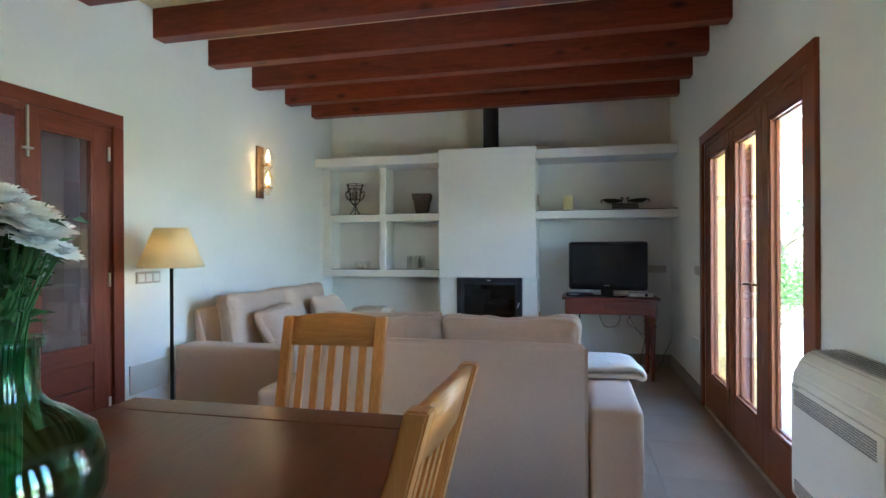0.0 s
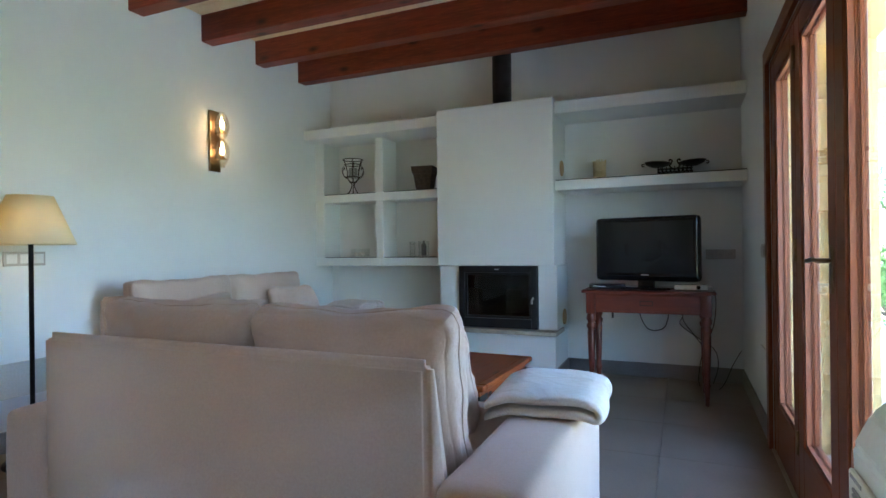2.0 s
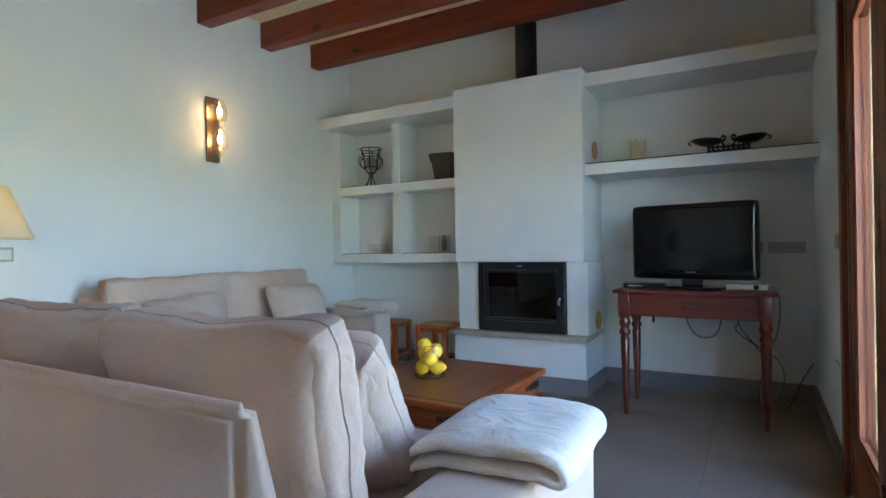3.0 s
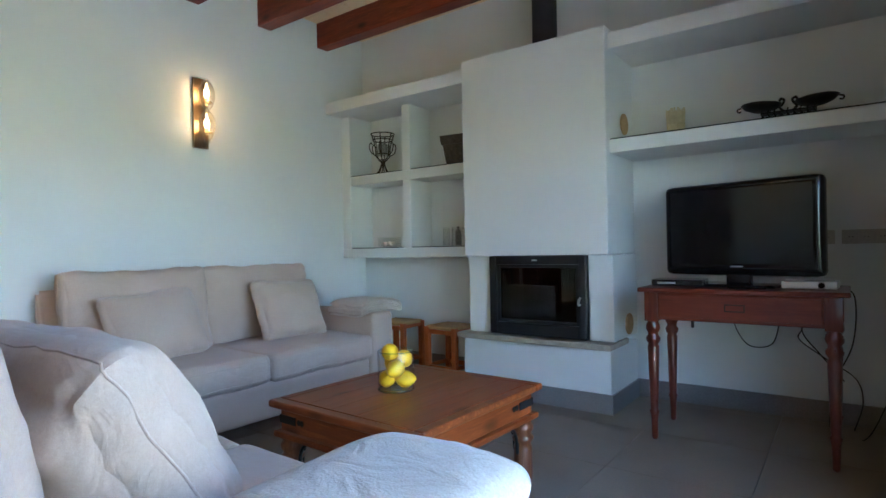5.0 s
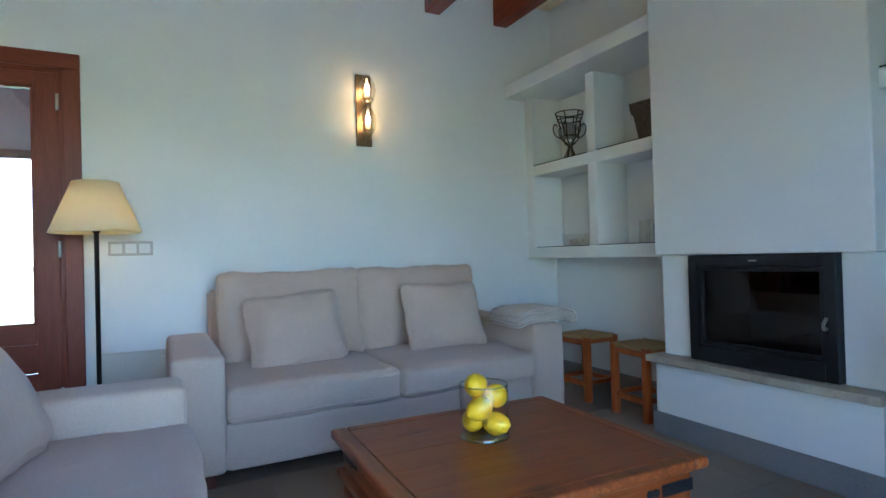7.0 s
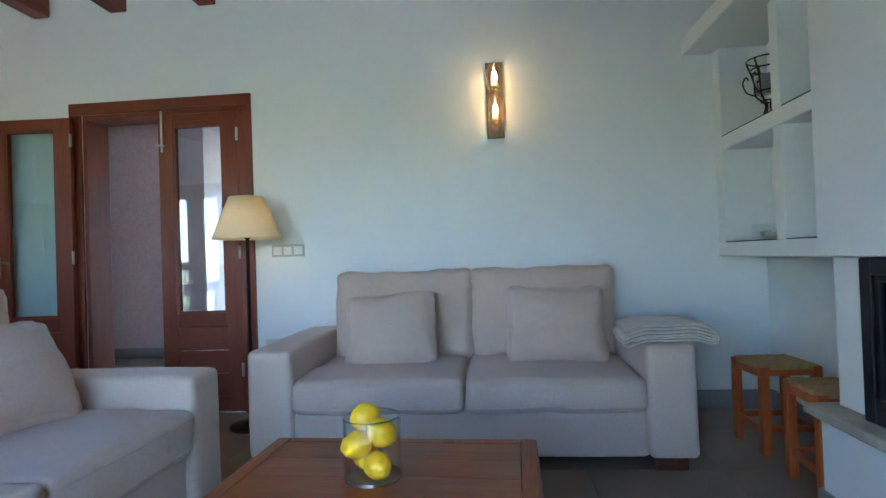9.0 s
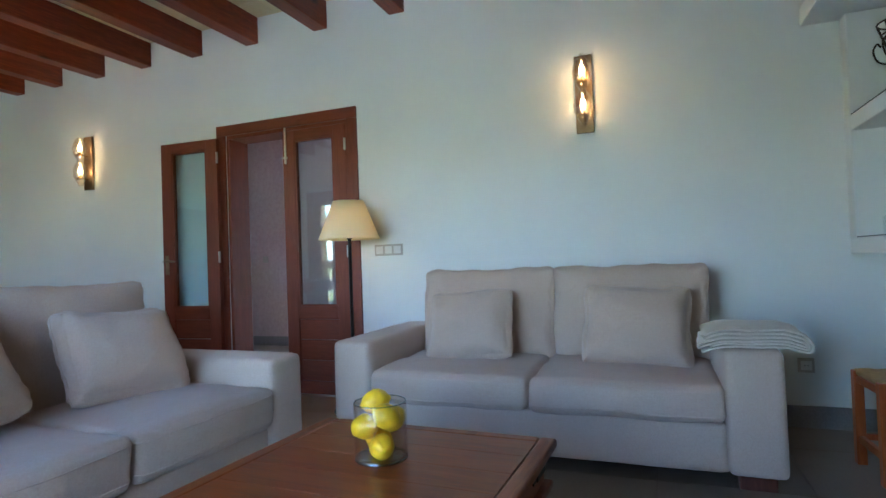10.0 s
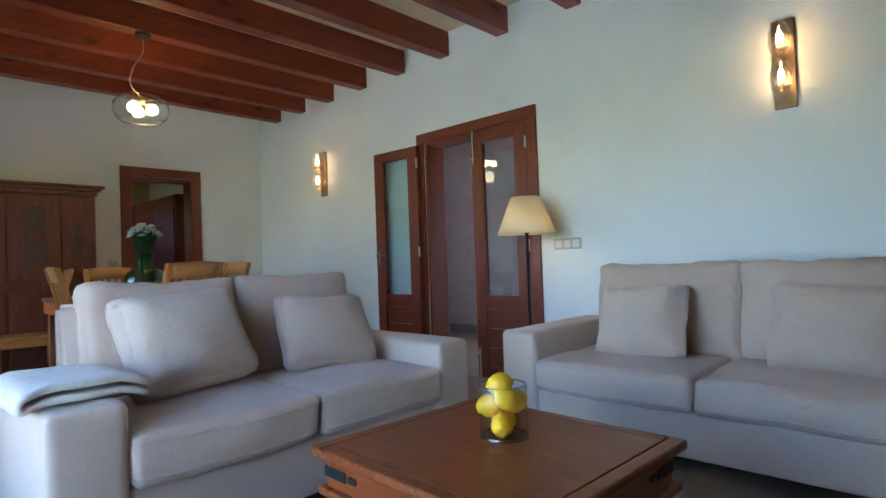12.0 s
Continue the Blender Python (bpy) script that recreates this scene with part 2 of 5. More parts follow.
BARK = plain("bark", (0.12, 0.09, 0.06), (0.18, 0.14, 0.10), 0.9, 0, 12, 60, 0.8, 0.01)
LAWN = plain("dry_lawn", (0.16, 0.19, 0.055), (0.26, 0.26, 0.10), 0.9, 0, 0.6, 12, 0.6, 0.02)
TERRACE = plain("pale_terrace", (0.60, 0.585, 0.55), (0.68, 0.665, 0.63), 0.8, 0, 0.8, 20, 0.3, 0.004)
RUBBLE = plain("field_stone", (0.36, 0.33, 0.28), (0.48, 0.44, 0.38), 0.9, 0, 5, 40, 0.6, 0.01)
CLAY = plain("roof_clay", (0.46, 0.20, 0.11), (0.56, 0.28, 0.16), 0.85, 0, 5, 40, 0.5, 0.005)
CARVED = plain("carved_dark", (0.05, 0.025, 0.016), (0.09, 0.045, 0.028), 0.55, 0, 25, 90, 0.8, 0.006)
GLASS = pane_glass("clear_glass")
FROST = pane_glass("door_glass", (0.86, 0.95, 0.97), 2.3)
VASE = pane_glass("vase_glass", (0.995, 0.998, 0.997), 1.0)
RIM = pane_glass("rim_glass", (0.72, 0.80, 0.78), 6.0)
EGG = pane_glass("lamp_glass", (0.985, 0.98, 0.96), 2.6)
GLASS_EDGE = plain("dark_glass_edge", (0.012, 0.020, 0.018), (0.02, 0.03, 0.028), 0.12, 0, 6, 90)
THIN = pane_glass("thin_glass", (0.985, 0.99, 0.985), 1.0)
STOVE_GLASS = pane_glass("smoked_glass", (0.25, 0.24, 0.23), 1.2)
GREEN = pane_glass("green_glass", (0.60, 0.88, 0.74), 1.8)
PASSAGE = plain("yellow_plaster", (0.70, 0.60, 0.30), (0.76, 0.66, 0.36), 0.9, 0, 1.3, 25, 0.2, 0.004)
BULB = glow("lit_bulb", (1.0, 0.62, 0.16), 2.0)
FILAMENT = glow("lit_filament", (1.0, 0.58, 0.20), 3.6)

for matt in (TILE, TABLE, SHEESHAM_X, SHEESHAM_Y):
    matt.node_tree.nodes["Principled BSDF"].inputs["Specular IOR Level"].default_value = 0.34


# ---- mesh helpers ----
def box(bm, x0, x1, y0, y1, z0, z1, bev=0.0, seg=2):
    m = Matrix.LocRotScale(((x0 + x1) / 2, (y0 + y1) / 2, (z0 + z1) / 2), None, (abs(x1 - x0), abs(y1 - y0), abs(z1 - z0)))
    made = bmesh.ops.create_cube(bm, size=1, matrix=m)
    if bev:
        es = list({e for v in made["verts"] for e in v.link_edges})
        bmesh.ops.bevel(bm, geom=es, offset=bev, segments=seg, profile=0.5, affect="EDGES")
    return bm


def boxes(*rows, bev=0.0):
    bm = bmesh.new()
    for r in rows:
        box(bm, *r, bev=bev)
    return bm


def lathe(profile, n=28, at=(0, 0, 0), closed=False):
    """A turned shape from (radius, height) pairs."""
    bm = bmesh.new()
    rings = []
    for r, z in profile:
        if r < 1e-5:
            rings.append([bm.verts.new((at[0], at[1], at[2] + z))])
        else:
            rings.append([bm.verts.new((at[0] + r * math.cos(2 * math.pi * i / n), at[1] + r * math.sin(2 * math.pi * i / n), at[2] + z)) for i in range(n)])
    pairs = list(zip(rings, rings[1:]))
    if closed:
        pairs.append((rings[-1], rings[0]))
    for a, b in pairs:
        for i in range(n):
            j = (i + 1) % n
            q = [a[i % len(a)], a[j % len(a)], b[j % len(b)], b[i % len(b)]]
            u = list(dict.fromkeys(q))
            if len(u) > 2:
                bm.faces.new(u)
    if not closed:
        for ring in (rings[0], rings[-1]):
            if len(ring) > 2:
                bm.faces.new(ring)
    bmesh.ops.recalc_face_normals(bm, faces=bm.faces)
    return bm


def tube(points, r, n=8, bm=None):
    """A round rod along points; r may be one radius or one per point."""
    bm = bm or bmesh.new()
    pts = [Vector(p) for p in points]
    rs = r if isinstance(r, (list, tuple)) else [r] * len(pts)
    rings = []
    side = None
    for i, p in enumerate(pts):
        d = (pts[min(i + 1, len(pts) - 1)] - pts[max(i - 1, 0)]).normalized()
        if side is None:
            side = d.orthogonal().normalized()
        side = (side - d * side.dot(d)).normalized()
        up = d.cross(side)
        rings.append([bm.verts.new(p + rs[i] * (math.cos(2 * math.pi * k / n) * side + math.sin(2 * math.pi * k / n) * up)) for k in range(n)])
    for a, b in zip(rings, rings[1:]):
        for k in range(n):
            bm.faces.new((a[k], a[(k + 1) % n], b[(k + 1) % n], b[k]))
    bm.faces.new(rings[0][::-1])
    bm.faces.new(rings[-1])
    return bm


def curve_points(ctrl, n=8):
    """Points of a smooth line through ctrl."""
    c = [Vector(p) for p in ctrl]
    c = [c[0] * 2 - c[1]] + c + [c[-1] * 2 - c[-2]]
    out = []
    for i in range(1, len(c) - 2):
        for k in range(n):
            t = k / n
            a, b, d, e = c[i - 1], c[i], c[i + 1], c[i + 2]
            out.append(0.5 * (2 * b + (d - a) * t + (2 * a - 5 * b + 4 * d - e) * t * t + (3 * b - a - 3 * d + e) * t ** 3))
    out.append(c[-2])
    return out


def soft(w, d, h, r, bulge=(0, 0, 0), cuts=12, wrinkle=0.0, seed=0.0, freq=6.0, bm=None, at=(0, 0, 0), pinch=0.0, taper=0.6, seams=(), cord=0.0045):
    """An upholstered block with round edges, bulging faces, slight folds and corded seams (axis, height from -1 to 1)."""
    own = bmesh.new()
    bmesh.ops.create_cube(own, size=2)
    bmesh.ops.subdivide_edges(own, edges=own.edges[:], cuts=cuts, use_grid_fill=True)
    half = Vector((w / 2, d / 2, h / 2))
    rr = Vector([min(r, half[i] * 0.98) for i in range(3)])
    shift = Vector((seed * 3.1, seed * 7.7, seed))

    def shaped(p):
        q = Vector([p[i] * half[i] for i in range(3)])
        inner = Vector([max(-(half[i] - rr[i]), min(half[i] - rr[i], q[i])) for i in range(3)])
        delta = Vector([(q[i] - inner[i]) / rr[i] for i in range(3)])
        if delta.length > 1e-6:
            delta.normalize()
            q = inner + Vector([delta[i] * rr[i] for i in range(3)])
        for i in range(3):
            o = [k for k in range(3) if k != i]
            q[i] += bulge[i] * p[i] * (1 - p[o[0]] ** 2) * (1 - p[o[1]] ** 2)
        if pinch:
            e = (abs(p.x) * abs(p.z)) ** 3
            q.x *= 1 + pinch * e
            q.z *= 1 + pinch * e
            q.y *= 1 - taper * max(abs(p.x), abs(p.z)) ** 4
            q.y += 0.2 * wrinkle * math.sin(26 * p.x + seed) * abs(p.z) ** 6 + 0.2 * wrinkle * math.sin(23 * p.z + seed) * abs(p.x) ** 6
            q.y += wrinkle * 0.9 * noise.noise(Vector((p.x * 7, seed, p.z * 1.2))) * max(0.0, p.z) ** 3
        if wrinkle:
            q += Vector(noise.noise_vector(q * freq + shift)) * wrinkle
            q += Vector(noise.noise_vector(q * freq * 3.1 + shift)) * wrinkle * 0.25
        return q + Vector(at)

    for v in own.verts:
        v.co = shaped(Vector([math.sin(k * math.pi / 2) for k in v.co]))
    for axis, level in seams:
        o = [k for k in range(3) if k != axis]
        loop = []
        for s0, s1 in (((-1, -1), (1, -1)), ((1, -1), (1, 1)), ((1, 1), (-1, 1)), ((-1, 1), (-1, -1))):
            for k in range(16):
                f = k / 16
                p = Vector((0, 0, 0))
                p[axis] = level
                p[o[0]], p[o[1]] = (math.sin((s0[i] + (s1[i] - s0[i]) * f) * math.pi / 2) for i in range(2))
                loop.append(shaped(p))
        loop.append(loop[0].copy())
        tube(loop, cord, 6, own)
    if bm is None:
        return own
    me = bpy.data.meshes.new("tmp")
    own.to_mesh(me)
    own.free()
    bm.from_mesh(me)
    bpy.data.meshes.remove(me)
    return bm


def moved(bm, m):
    bmesh.ops.transform(bm, matrix=m, verts=bm.verts)
    return bm


def mesh_ob(name, bm, material, smooth=False):
    me = bpy.data.meshes.new(name)
    bm.to_mesh(me)
    bm.free()
    if smooth:
        me.polygons.foreach_set("use_smooth", [True] * len(me.polygons))
    me.materials.append(material)
    return new(name, me)


def part(name, bm, material, parent, label="", smooth=False):
    ob = mesh_ob(name, bm, material, smooth)
    ob.parent = parent
    return tagged(ob, label)


FLOOR = -0.045
STANDS = {"sofa": 0.56, "coffee_table": 0.40, "console_table": 0.757, "floor_lamp": 1.38, "dining_table": 0.775, "dining_chair": 1.0, "cabinet": 1.815, "stool": 0.39}


def grow(name):
    """How much taller a thing is built than drawn, from the floor up to its known top."""
    return 1 - FLOOR / STANDS[name] if name in STANDS else 1.0


def thing(name, label, category, at=(0, 0, 0), turn=0.0, group=""):
    ob = new(name)
    ob.empty_display_size = 0.1
    if name in STANDS:
        at = (at[0], at[1], FLOOR)
    ob.matrix_basis = pose(*at, 0, 0, turn) @ Matrix.Diagonal((1, 1, grow(name), 1))
    return tagged(ob, label, category, group)


def setting(name, bm, material, label="", category="", smooth=False):
    return tagged(mesh_ob(name, bm, material, smooth), label, category, "", "structure")


# ---- the large structure ----
XL, XR, YB, YF, TOP = -2.27, 1.69, -0.06, 7.57, 2.97
DY0, DY1, DZ = 3.02, 4.18, 2.05
FY0, FY1, FZ = 3.93, 6.0, 2.07
GY0, GY1 = 0.95, 2.42
BX0, BX1 = -1.40, -0.70

floor_base = setting("floor", boxes((XL - 0.02, XR + 0.02, YB - 0.02, YF + 0.02, -0.16, FLOOR - 0.010)), GROUT, "grey porcelain tile floor with thin grey joints", "floor")
setting("hall_floor", boxes((-5.2, XL - 0.02, -2.9, 8.0, -0.16, FLOOR), (XL - 0.02, 1.6, -3.6, YB - 0.02, -0.16, FLOOR)), TILE, "dim grey tiled hall floor", "floor")

setting("wall_west", boxes((XL - 0.22, XL, -0.28, DY0, FLOOR - 0.1, 3.3), (XL - 0.22, XL, DY1, YF + 0.25, FLOOR - 0.1, 3.3), (XL - 0.22, XL, DY0, DY1, DZ, 3.3)), PLASTER, "white plastered wall with an open double door", "wall")
setting("wall_north", boxes((XL, XR, YF, YF + 0.25, FLOOR - 0.1, 3.3)), PLASTER, "white plastered wall behind the fireplace", "wall")
setting("wall_south", boxes((XL, BX0, YB - 0.22, YB, FLOOR - 0.1, 3.3), (BX1, XR, YB - 0.22, YB, FLOOR - 0.1, 3.3), (BX0, BX1, YB - 0.22, YB, DZ - 0.02, 3.3)), PLASTER, "white plastered wall with a doorway", "wall")
setting("wall_east", boxes((XR, XR + 0.08, -0.28, GY0, FLOOR - 0.1, 3.3), (XR, XR + 0.08, GY1, FY0, FLOOR - 0.1, 3.3), (XR, XR + 0.08, FY1, YF + 0.25, FLOOR - 0.1, 3.3),
        (XR, XR + 0.08, GY0, GY1, FZ, 3.3), (XR, XR + 0.08, FY0, FY1, FZ, 3.3)), PLASTER, "white plastered wall with glazed terrace doors", "wall")
setting("outer_wall", boxes((XR + 0.08, XR + 0.50, -0.5, GY0 - 0.06, -0.1, 3.3), (XR + 0.08, XR + 0.50, GY1 + 0.06, FY0 - 0.06, -0.1, 3.3),
        (XR + 0.08, XR + 0.50, FY1 + 0.06, YF + 0.25, -0.1, 3.3), (XR + 0.08, XR + 0.50, GY0 - 0.06, GY1 + 0.06, FZ + 0.08, 3.3),
        (XR + 0.08, XR + 0.50, FY0 - 0.06, FY1 + 0.06, FZ + 0.08, 3.3)), OCHRE, "ochre rendered outside wall with deep reveals", "wall")
setting("door_sill", boxes((XR - 0.01, XR + 0.62, FY0, FY1, -0.12, FLOOR + 0.006), (XR - 0.01, XR + 0.62, GY0, GY1, -0.12, FLOOR + 0.006)), STONE, "pale stone door sill", "sill")

# ceiling of clay tiles between the beams
cb = boxes((XL - 0.2, XR + 0.2, YB - 0.2, YF + 0.2, TOP + 0.02, 3.25))
PITCH = 0.235
k = 0
y = YB
while y < YF - 0.02:
    x = XL
    while x < XR - 0.02:
        box(cb, x + 0.003, min(x + PITCH, XR) - 0.003, y + 0.003, min(y + 0.30, YF) - 0.003, TOP, TOP + 0.021)
        x += PITCH
    y += 0.302
setting("ceiling", cb, CEILING, "cream clay ceiling tiles with pale joints", "ceiling")
# unseen slab blocking the sky; west overhang added to keep sun out of the hall
setting("roof", boxes((-7.6, XR + 0.75, -3.8, YF + 0.6, 3.3, 3.5)), CLAY, "unseen clay roof slab, stretched west to keep out the sun", "roof")

BEAMS = (0.386, 0.937, 1.51, 2.084, 2.67, 3.25, 3.90, 4.55, 5.168, 5.805, 6.415, 7.016)
for yb in BEAMS:
    b = mesh_ob("ceiling_beam", box(bmesh.new(), XL - 0.05, XR + 0.05, yb, yb + 0.125, 2.76, TOP + 0.01, 0.008), BEAM)
    tagged(b, "red-brown stained pine ceiling beam with knots", "beam", "ceiling beams", "structure")

# skirting
sk = boxes((XL, XL + 0.012, YB, 2.94, FLOOR, 0.075), (XL, XL + 0.012, 4.26, YF, FLOOR, 0.075),
           (XL + 0.012, -0.775, YF - 0.012, YF, FLOOR, 0.075), (0.275, XR - 0.012, YF - 0.012, YF, FLOOR, 0.075),
           (XR - 0.012, XR, 6.08, YF, FLOOR, 0.075), (XR - 0.012, XR, 2.50, 3.85, FLOOR, 0.075), (XR - 0.012, XR, YB, 0.87, FLOOR, 0.075),
           (XL + 0.012, -1.49, YB, YB + 0.012, FLOOR, 0.075), (-0.61, XR - 0.012, YB, YB + 0.012, FLOOR, 0.075), bev=0.002)
setting("baseboard", sk, SKIRT, "grey tiled skirting along the walls", "skirting")

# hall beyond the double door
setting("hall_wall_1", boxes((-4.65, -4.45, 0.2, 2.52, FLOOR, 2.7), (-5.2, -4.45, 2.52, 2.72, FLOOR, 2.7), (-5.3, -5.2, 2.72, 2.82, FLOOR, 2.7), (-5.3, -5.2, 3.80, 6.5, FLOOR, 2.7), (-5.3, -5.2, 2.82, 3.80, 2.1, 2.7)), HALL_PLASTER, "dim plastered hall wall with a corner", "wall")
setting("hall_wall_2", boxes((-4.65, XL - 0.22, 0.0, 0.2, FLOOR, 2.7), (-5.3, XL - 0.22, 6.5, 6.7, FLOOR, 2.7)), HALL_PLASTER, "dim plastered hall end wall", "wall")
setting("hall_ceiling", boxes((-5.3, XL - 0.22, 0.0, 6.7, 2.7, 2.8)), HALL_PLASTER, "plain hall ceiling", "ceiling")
setting("hall_skirting", boxes((-4.45, -4.438, 0.2, 2.52, FLOOR, 0.07)), SKIRT, "grey hall skirting", "skirting")

# assumed glazed door, added so daylight brightens the hall and the closed leaf's pane
hall_door = tagged(new("hall_door"), "assumed tall glazed door, added to let daylight into the hall", "door", "", "structure")
HALL_DOOR = boxes((-5.28, -5.22, 2.825, 2.90, FLOOR + 0.002, 2.095), (-5.28, -5.22, 3.72, 3.795, FLOOR + 0.002, 2.095), (-5.28, -5.22, 2.90, 3.72, 2.01, 2.095), (-5.28, -5.22, 2.90, 3.72, FLOOR + 0.002, 0.12), bev=0.004)

# passage beyond the doorway in the south wall
# the small out-of-view opening is added only to let sky light into the passage
setting("passage_wall_1", boxes((-2.2, -2.0, -3.4, YB - 0.22, FLOOR, 2.9), (-0.35, -0.2, -3.4, -2.3, FLOOR, 2.9), (-0.35, -0.2, -2.0, YB - 0.22, FLOOR, 2.9), (-0.35, -0.2, -2.3, -2.0, FLOOR, 1.4), (-0.35, -0.2, -2.3, -2.0, 1.9, 2.9)), PASSAGE, "yellowish passage side wall with an unseen opening added for light", "wall")
setting("passage_wall_2", boxes((-2.2, -0.2, -3.6, -3.4, FLOOR, 2.9)), PASSAGE, "yellowish passage end wall", "wall")
setting("passage_ceiling", boxes((-2.2, -0.2, -3.6, YB - 0.22, 2.9, 3.0)), PASSAGE, "yellowish passage ceiling", "ceiling")


# ---- doors ----
def door_leaf(name, label, width, material_v, material_h, glass, z0=-0.035, z1=2.02, stile=0.11, glass_z=(0.64, 1.94), thick=0.042, panels=True, frame_thing=None):
    """A glazed leaf: hinge side at local y = 0, running to y = width, thickness along x."""
    leaf = frame_thing or thing(name, label, "door")
    t = thick / 2
    part("stile", boxes((-t, t, 0, stile, z0, z1), bev=0.004), material_v, leaf)
    part("stile", boxes((-t, t, width - stile, width, z0, z1), bev=0.004), material_v, leaf)
    part("top_rail", boxes((-t, t, stile, width - stile, glass_z[1], z1), bev=0.004), material_h, leaf)
    part("lock_rail", boxes((-t, t, stile, width - stile, glass_z[0] - 0.10, glass_z[0]), bev=0.004), material_h, leaf)
    part("bottom_rail", boxes((-t, t, stile, width - stile, z0, z0 + 0.10), bev=0.004), material_h, leaf)
    if panels:
        zs = [z0 + 0.10 + i * (glass_z[0] - 0.20 - z0) / 3 for i in range(4)]
        for a, b in zip(zs, zs[1:]):
            part("board", boxes((-t * 0.55, t * 0.55, stile, width - stile, a + 0.002, b - 0.002), bev=0.003), material_h, leaf)
    g = part("pane", boxes((-0.003, 0.003, stile - 0.01, width - stile + 0.01, glass_z[0] - 0.01, glass_z[1] + 0.01)), glass, leaf, "glass pane with bevelled edge")
    g.visible_shadow = False
    for sx in (-1, 1):
        w = bmesh.new()
        for r in ((stile, stile + 0.014, glass_z[0], glass_z[1]), (width - stile - 0.014, width - stile, glass_z[0], glass_z[1]),
                  (stile + 0.014, width - stile - 0.014, glass_z[0], glass_z[0] + 0.014), (stile + 0.014, width - stile - 0.014, glass_z[1] - 0.014, glass_z[1])):
            box(w, sx * 0.004, sx * (t - 0.004), *r)
        part("glazing_bead", w, material_v, leaf)
    return leaf


def hinge(parent, x, y, z):
    part("hinge", moved(lathe([(0.007, -0.045), (0.009, -0.043), (0.009, 0.043), (0.007, 0.045)], 10), pose(x, y, z)), STEEL, parent, "steel hinge", True)


def lever(parent, x, y, z, sx, sy):
    m = bmesh.new()
    box(m, x, x + sx * 0.006, y - 0.018, y + 0.018, z - 0.11, z + 0.05, 0.002)
    tube(curve_points([(x + sx * 0.004, y, z), (x + sx * 0.045, y, z), (x + sx * 0.05, y + sy * 0.03, z + 0.004), (x + sx * 0.05, y + sy * 0.12, z - 0.004)], 5), 0.008, 8, m)
    part("door_handle", m, BRONZE, parent, "bronze lever handle", True)


part("frame", HALL_DOOR, DOOR_V, hall_door)
part("pane", boxes((-5.253, -5.247, 2.89, 3.73, 0.11, 2.02)), GLASS, hall_door, "clear glass pane").visible_shadow = False
# pale slab added to look bright through the assumed door
setting("assumed_hall_step", boxes((-8.6, -5.31, 1.2, 5.4, -0.20, -0.06), bev=0.006), TERRACE, "pale slab added outside the hall door as a bright view", "terrace")


# double door in the west wall
def casing(bm_v, bm_h, x0, x1, y0, y1, top, w):
    box(bm_v, x0, x1, y0, y0 + w, FLOOR, top - w, 0.004)
    box(bm_v, x0, x1, y1 - w, y1, FLOOR, top - w, 0.004)
    box(bm_h, x0, x1, y0, y1, top - w, top, 0.004)


door1 = tagged(thing("door_1", "red-brown mahogany double door frame in the plaster wall", "door frame"), kind="structure")
v, h = bmesh.new(), bmesh.new()
casing(v, h, XL, XL + 0.022, 2.935, 4.258, 2.13, 0.085)
box(v, XL - 0.225, XL - 0.002, DY0, DY0 + 0.03, FLOOR, DZ - 0.03, 0.003)
box(v, XL - 0.225, XL - 0.002, DY1 - 0.03, DY1, FLOOR, DZ - 0.03, 0.003)
box(h, XL - 0.225, XL - 0.002, DY0, DY1, DZ - 0.03, DZ, 0.003)
casing(v, h, XL - 0.245, XL - 0.226, 2.935, 4.258, 2.13, 0.085)
part("jamb", v, DOOR_V, door1)
part("head", h, DOOR_H, door1)

leaf_r = door_leaf("door_leaf", "closed mahogany door leaf with a tall glass pane", 0.575, DOOR_V, DOOR_H, FROST)
leaf_r.matrix_basis = pose(XL - 0.022, 4.15, 0, 0, 0, 179.4)
for z in (0.25, 1.05, 1.86):
    hinge(leaf_r, -0.03, 0.0, z)
bolt = boxes((-0.036, -0.024, 0.535, 0.549, 1.76, 2.06), bev=0.002)
box(bolt, -0.05, -0.030, 0.52, 0.575, 1.80, 1.812, 0.002)
part("slide_bolt", bolt, STEEL, leaf_r, "long steel slide bolt")
part("slide_bolt", boxes((-0.036, -0.024, 0.535, 0.549, -0.03, 0.22), (-0.05, -0.0365, 0.528, 0.556, 0.17, 0.182), bev=0.002), STEEL, leaf_r, "long steel slide bolt")
leaf_l = door_leaf("door_leaf", "mahogany door leaf swung fully open against the wall", 0.575, DOOR_V, DOOR_H, FROST)
leaf_l.matrix_basis = pose(XL + 0.055, 2.985, 0, 0, 0, 180 + 3)
for z in (0.25, 1.05, 1.86):
    hinge(leaf_l, -0.03, -0.01, z)
lever(leaf_l, -0.022, 0.53, 1.03, -1, -1)

# doorway in the south wall
door2 = tagged(thing("door_2", "dark red-brown door casing round an open doorway", "door frame"), kind="structure")
v, h = bmesh.new(), bmesh.new()
for x0, x1 in ((-1.485, BX0 + 0.03), (BX1 - 0.03, -0.615)):
    box(v, x0, x1, YB, YB + 0.022, FLOOR, 2.03, 0.004)
box(h, -1.485, -0.615, YB, YB + 0.022, 2.03, 2.13, 0.004)
box(v, BX0, BX0 + 0.03, YB - 0.22, YB - 0.002, FLOOR, 2.0, 0.003)
box(v, BX1 - 0.03, BX1, YB - 0.22, YB - 0.002, FLOOR, 2.0, 0.003)
box(h, BX0, BX1, YB - 0.22, YB - 0.002, 2.0, 2.03, 0.003)
part("jamb", v, DOOR_V, door2)
part("head", h, DOOR_X, door2)
ward = thing("wardrobe", "dark wood built-in wardrobe doors in the passage", "wardrobe", (-2.0, -1.75, 0))
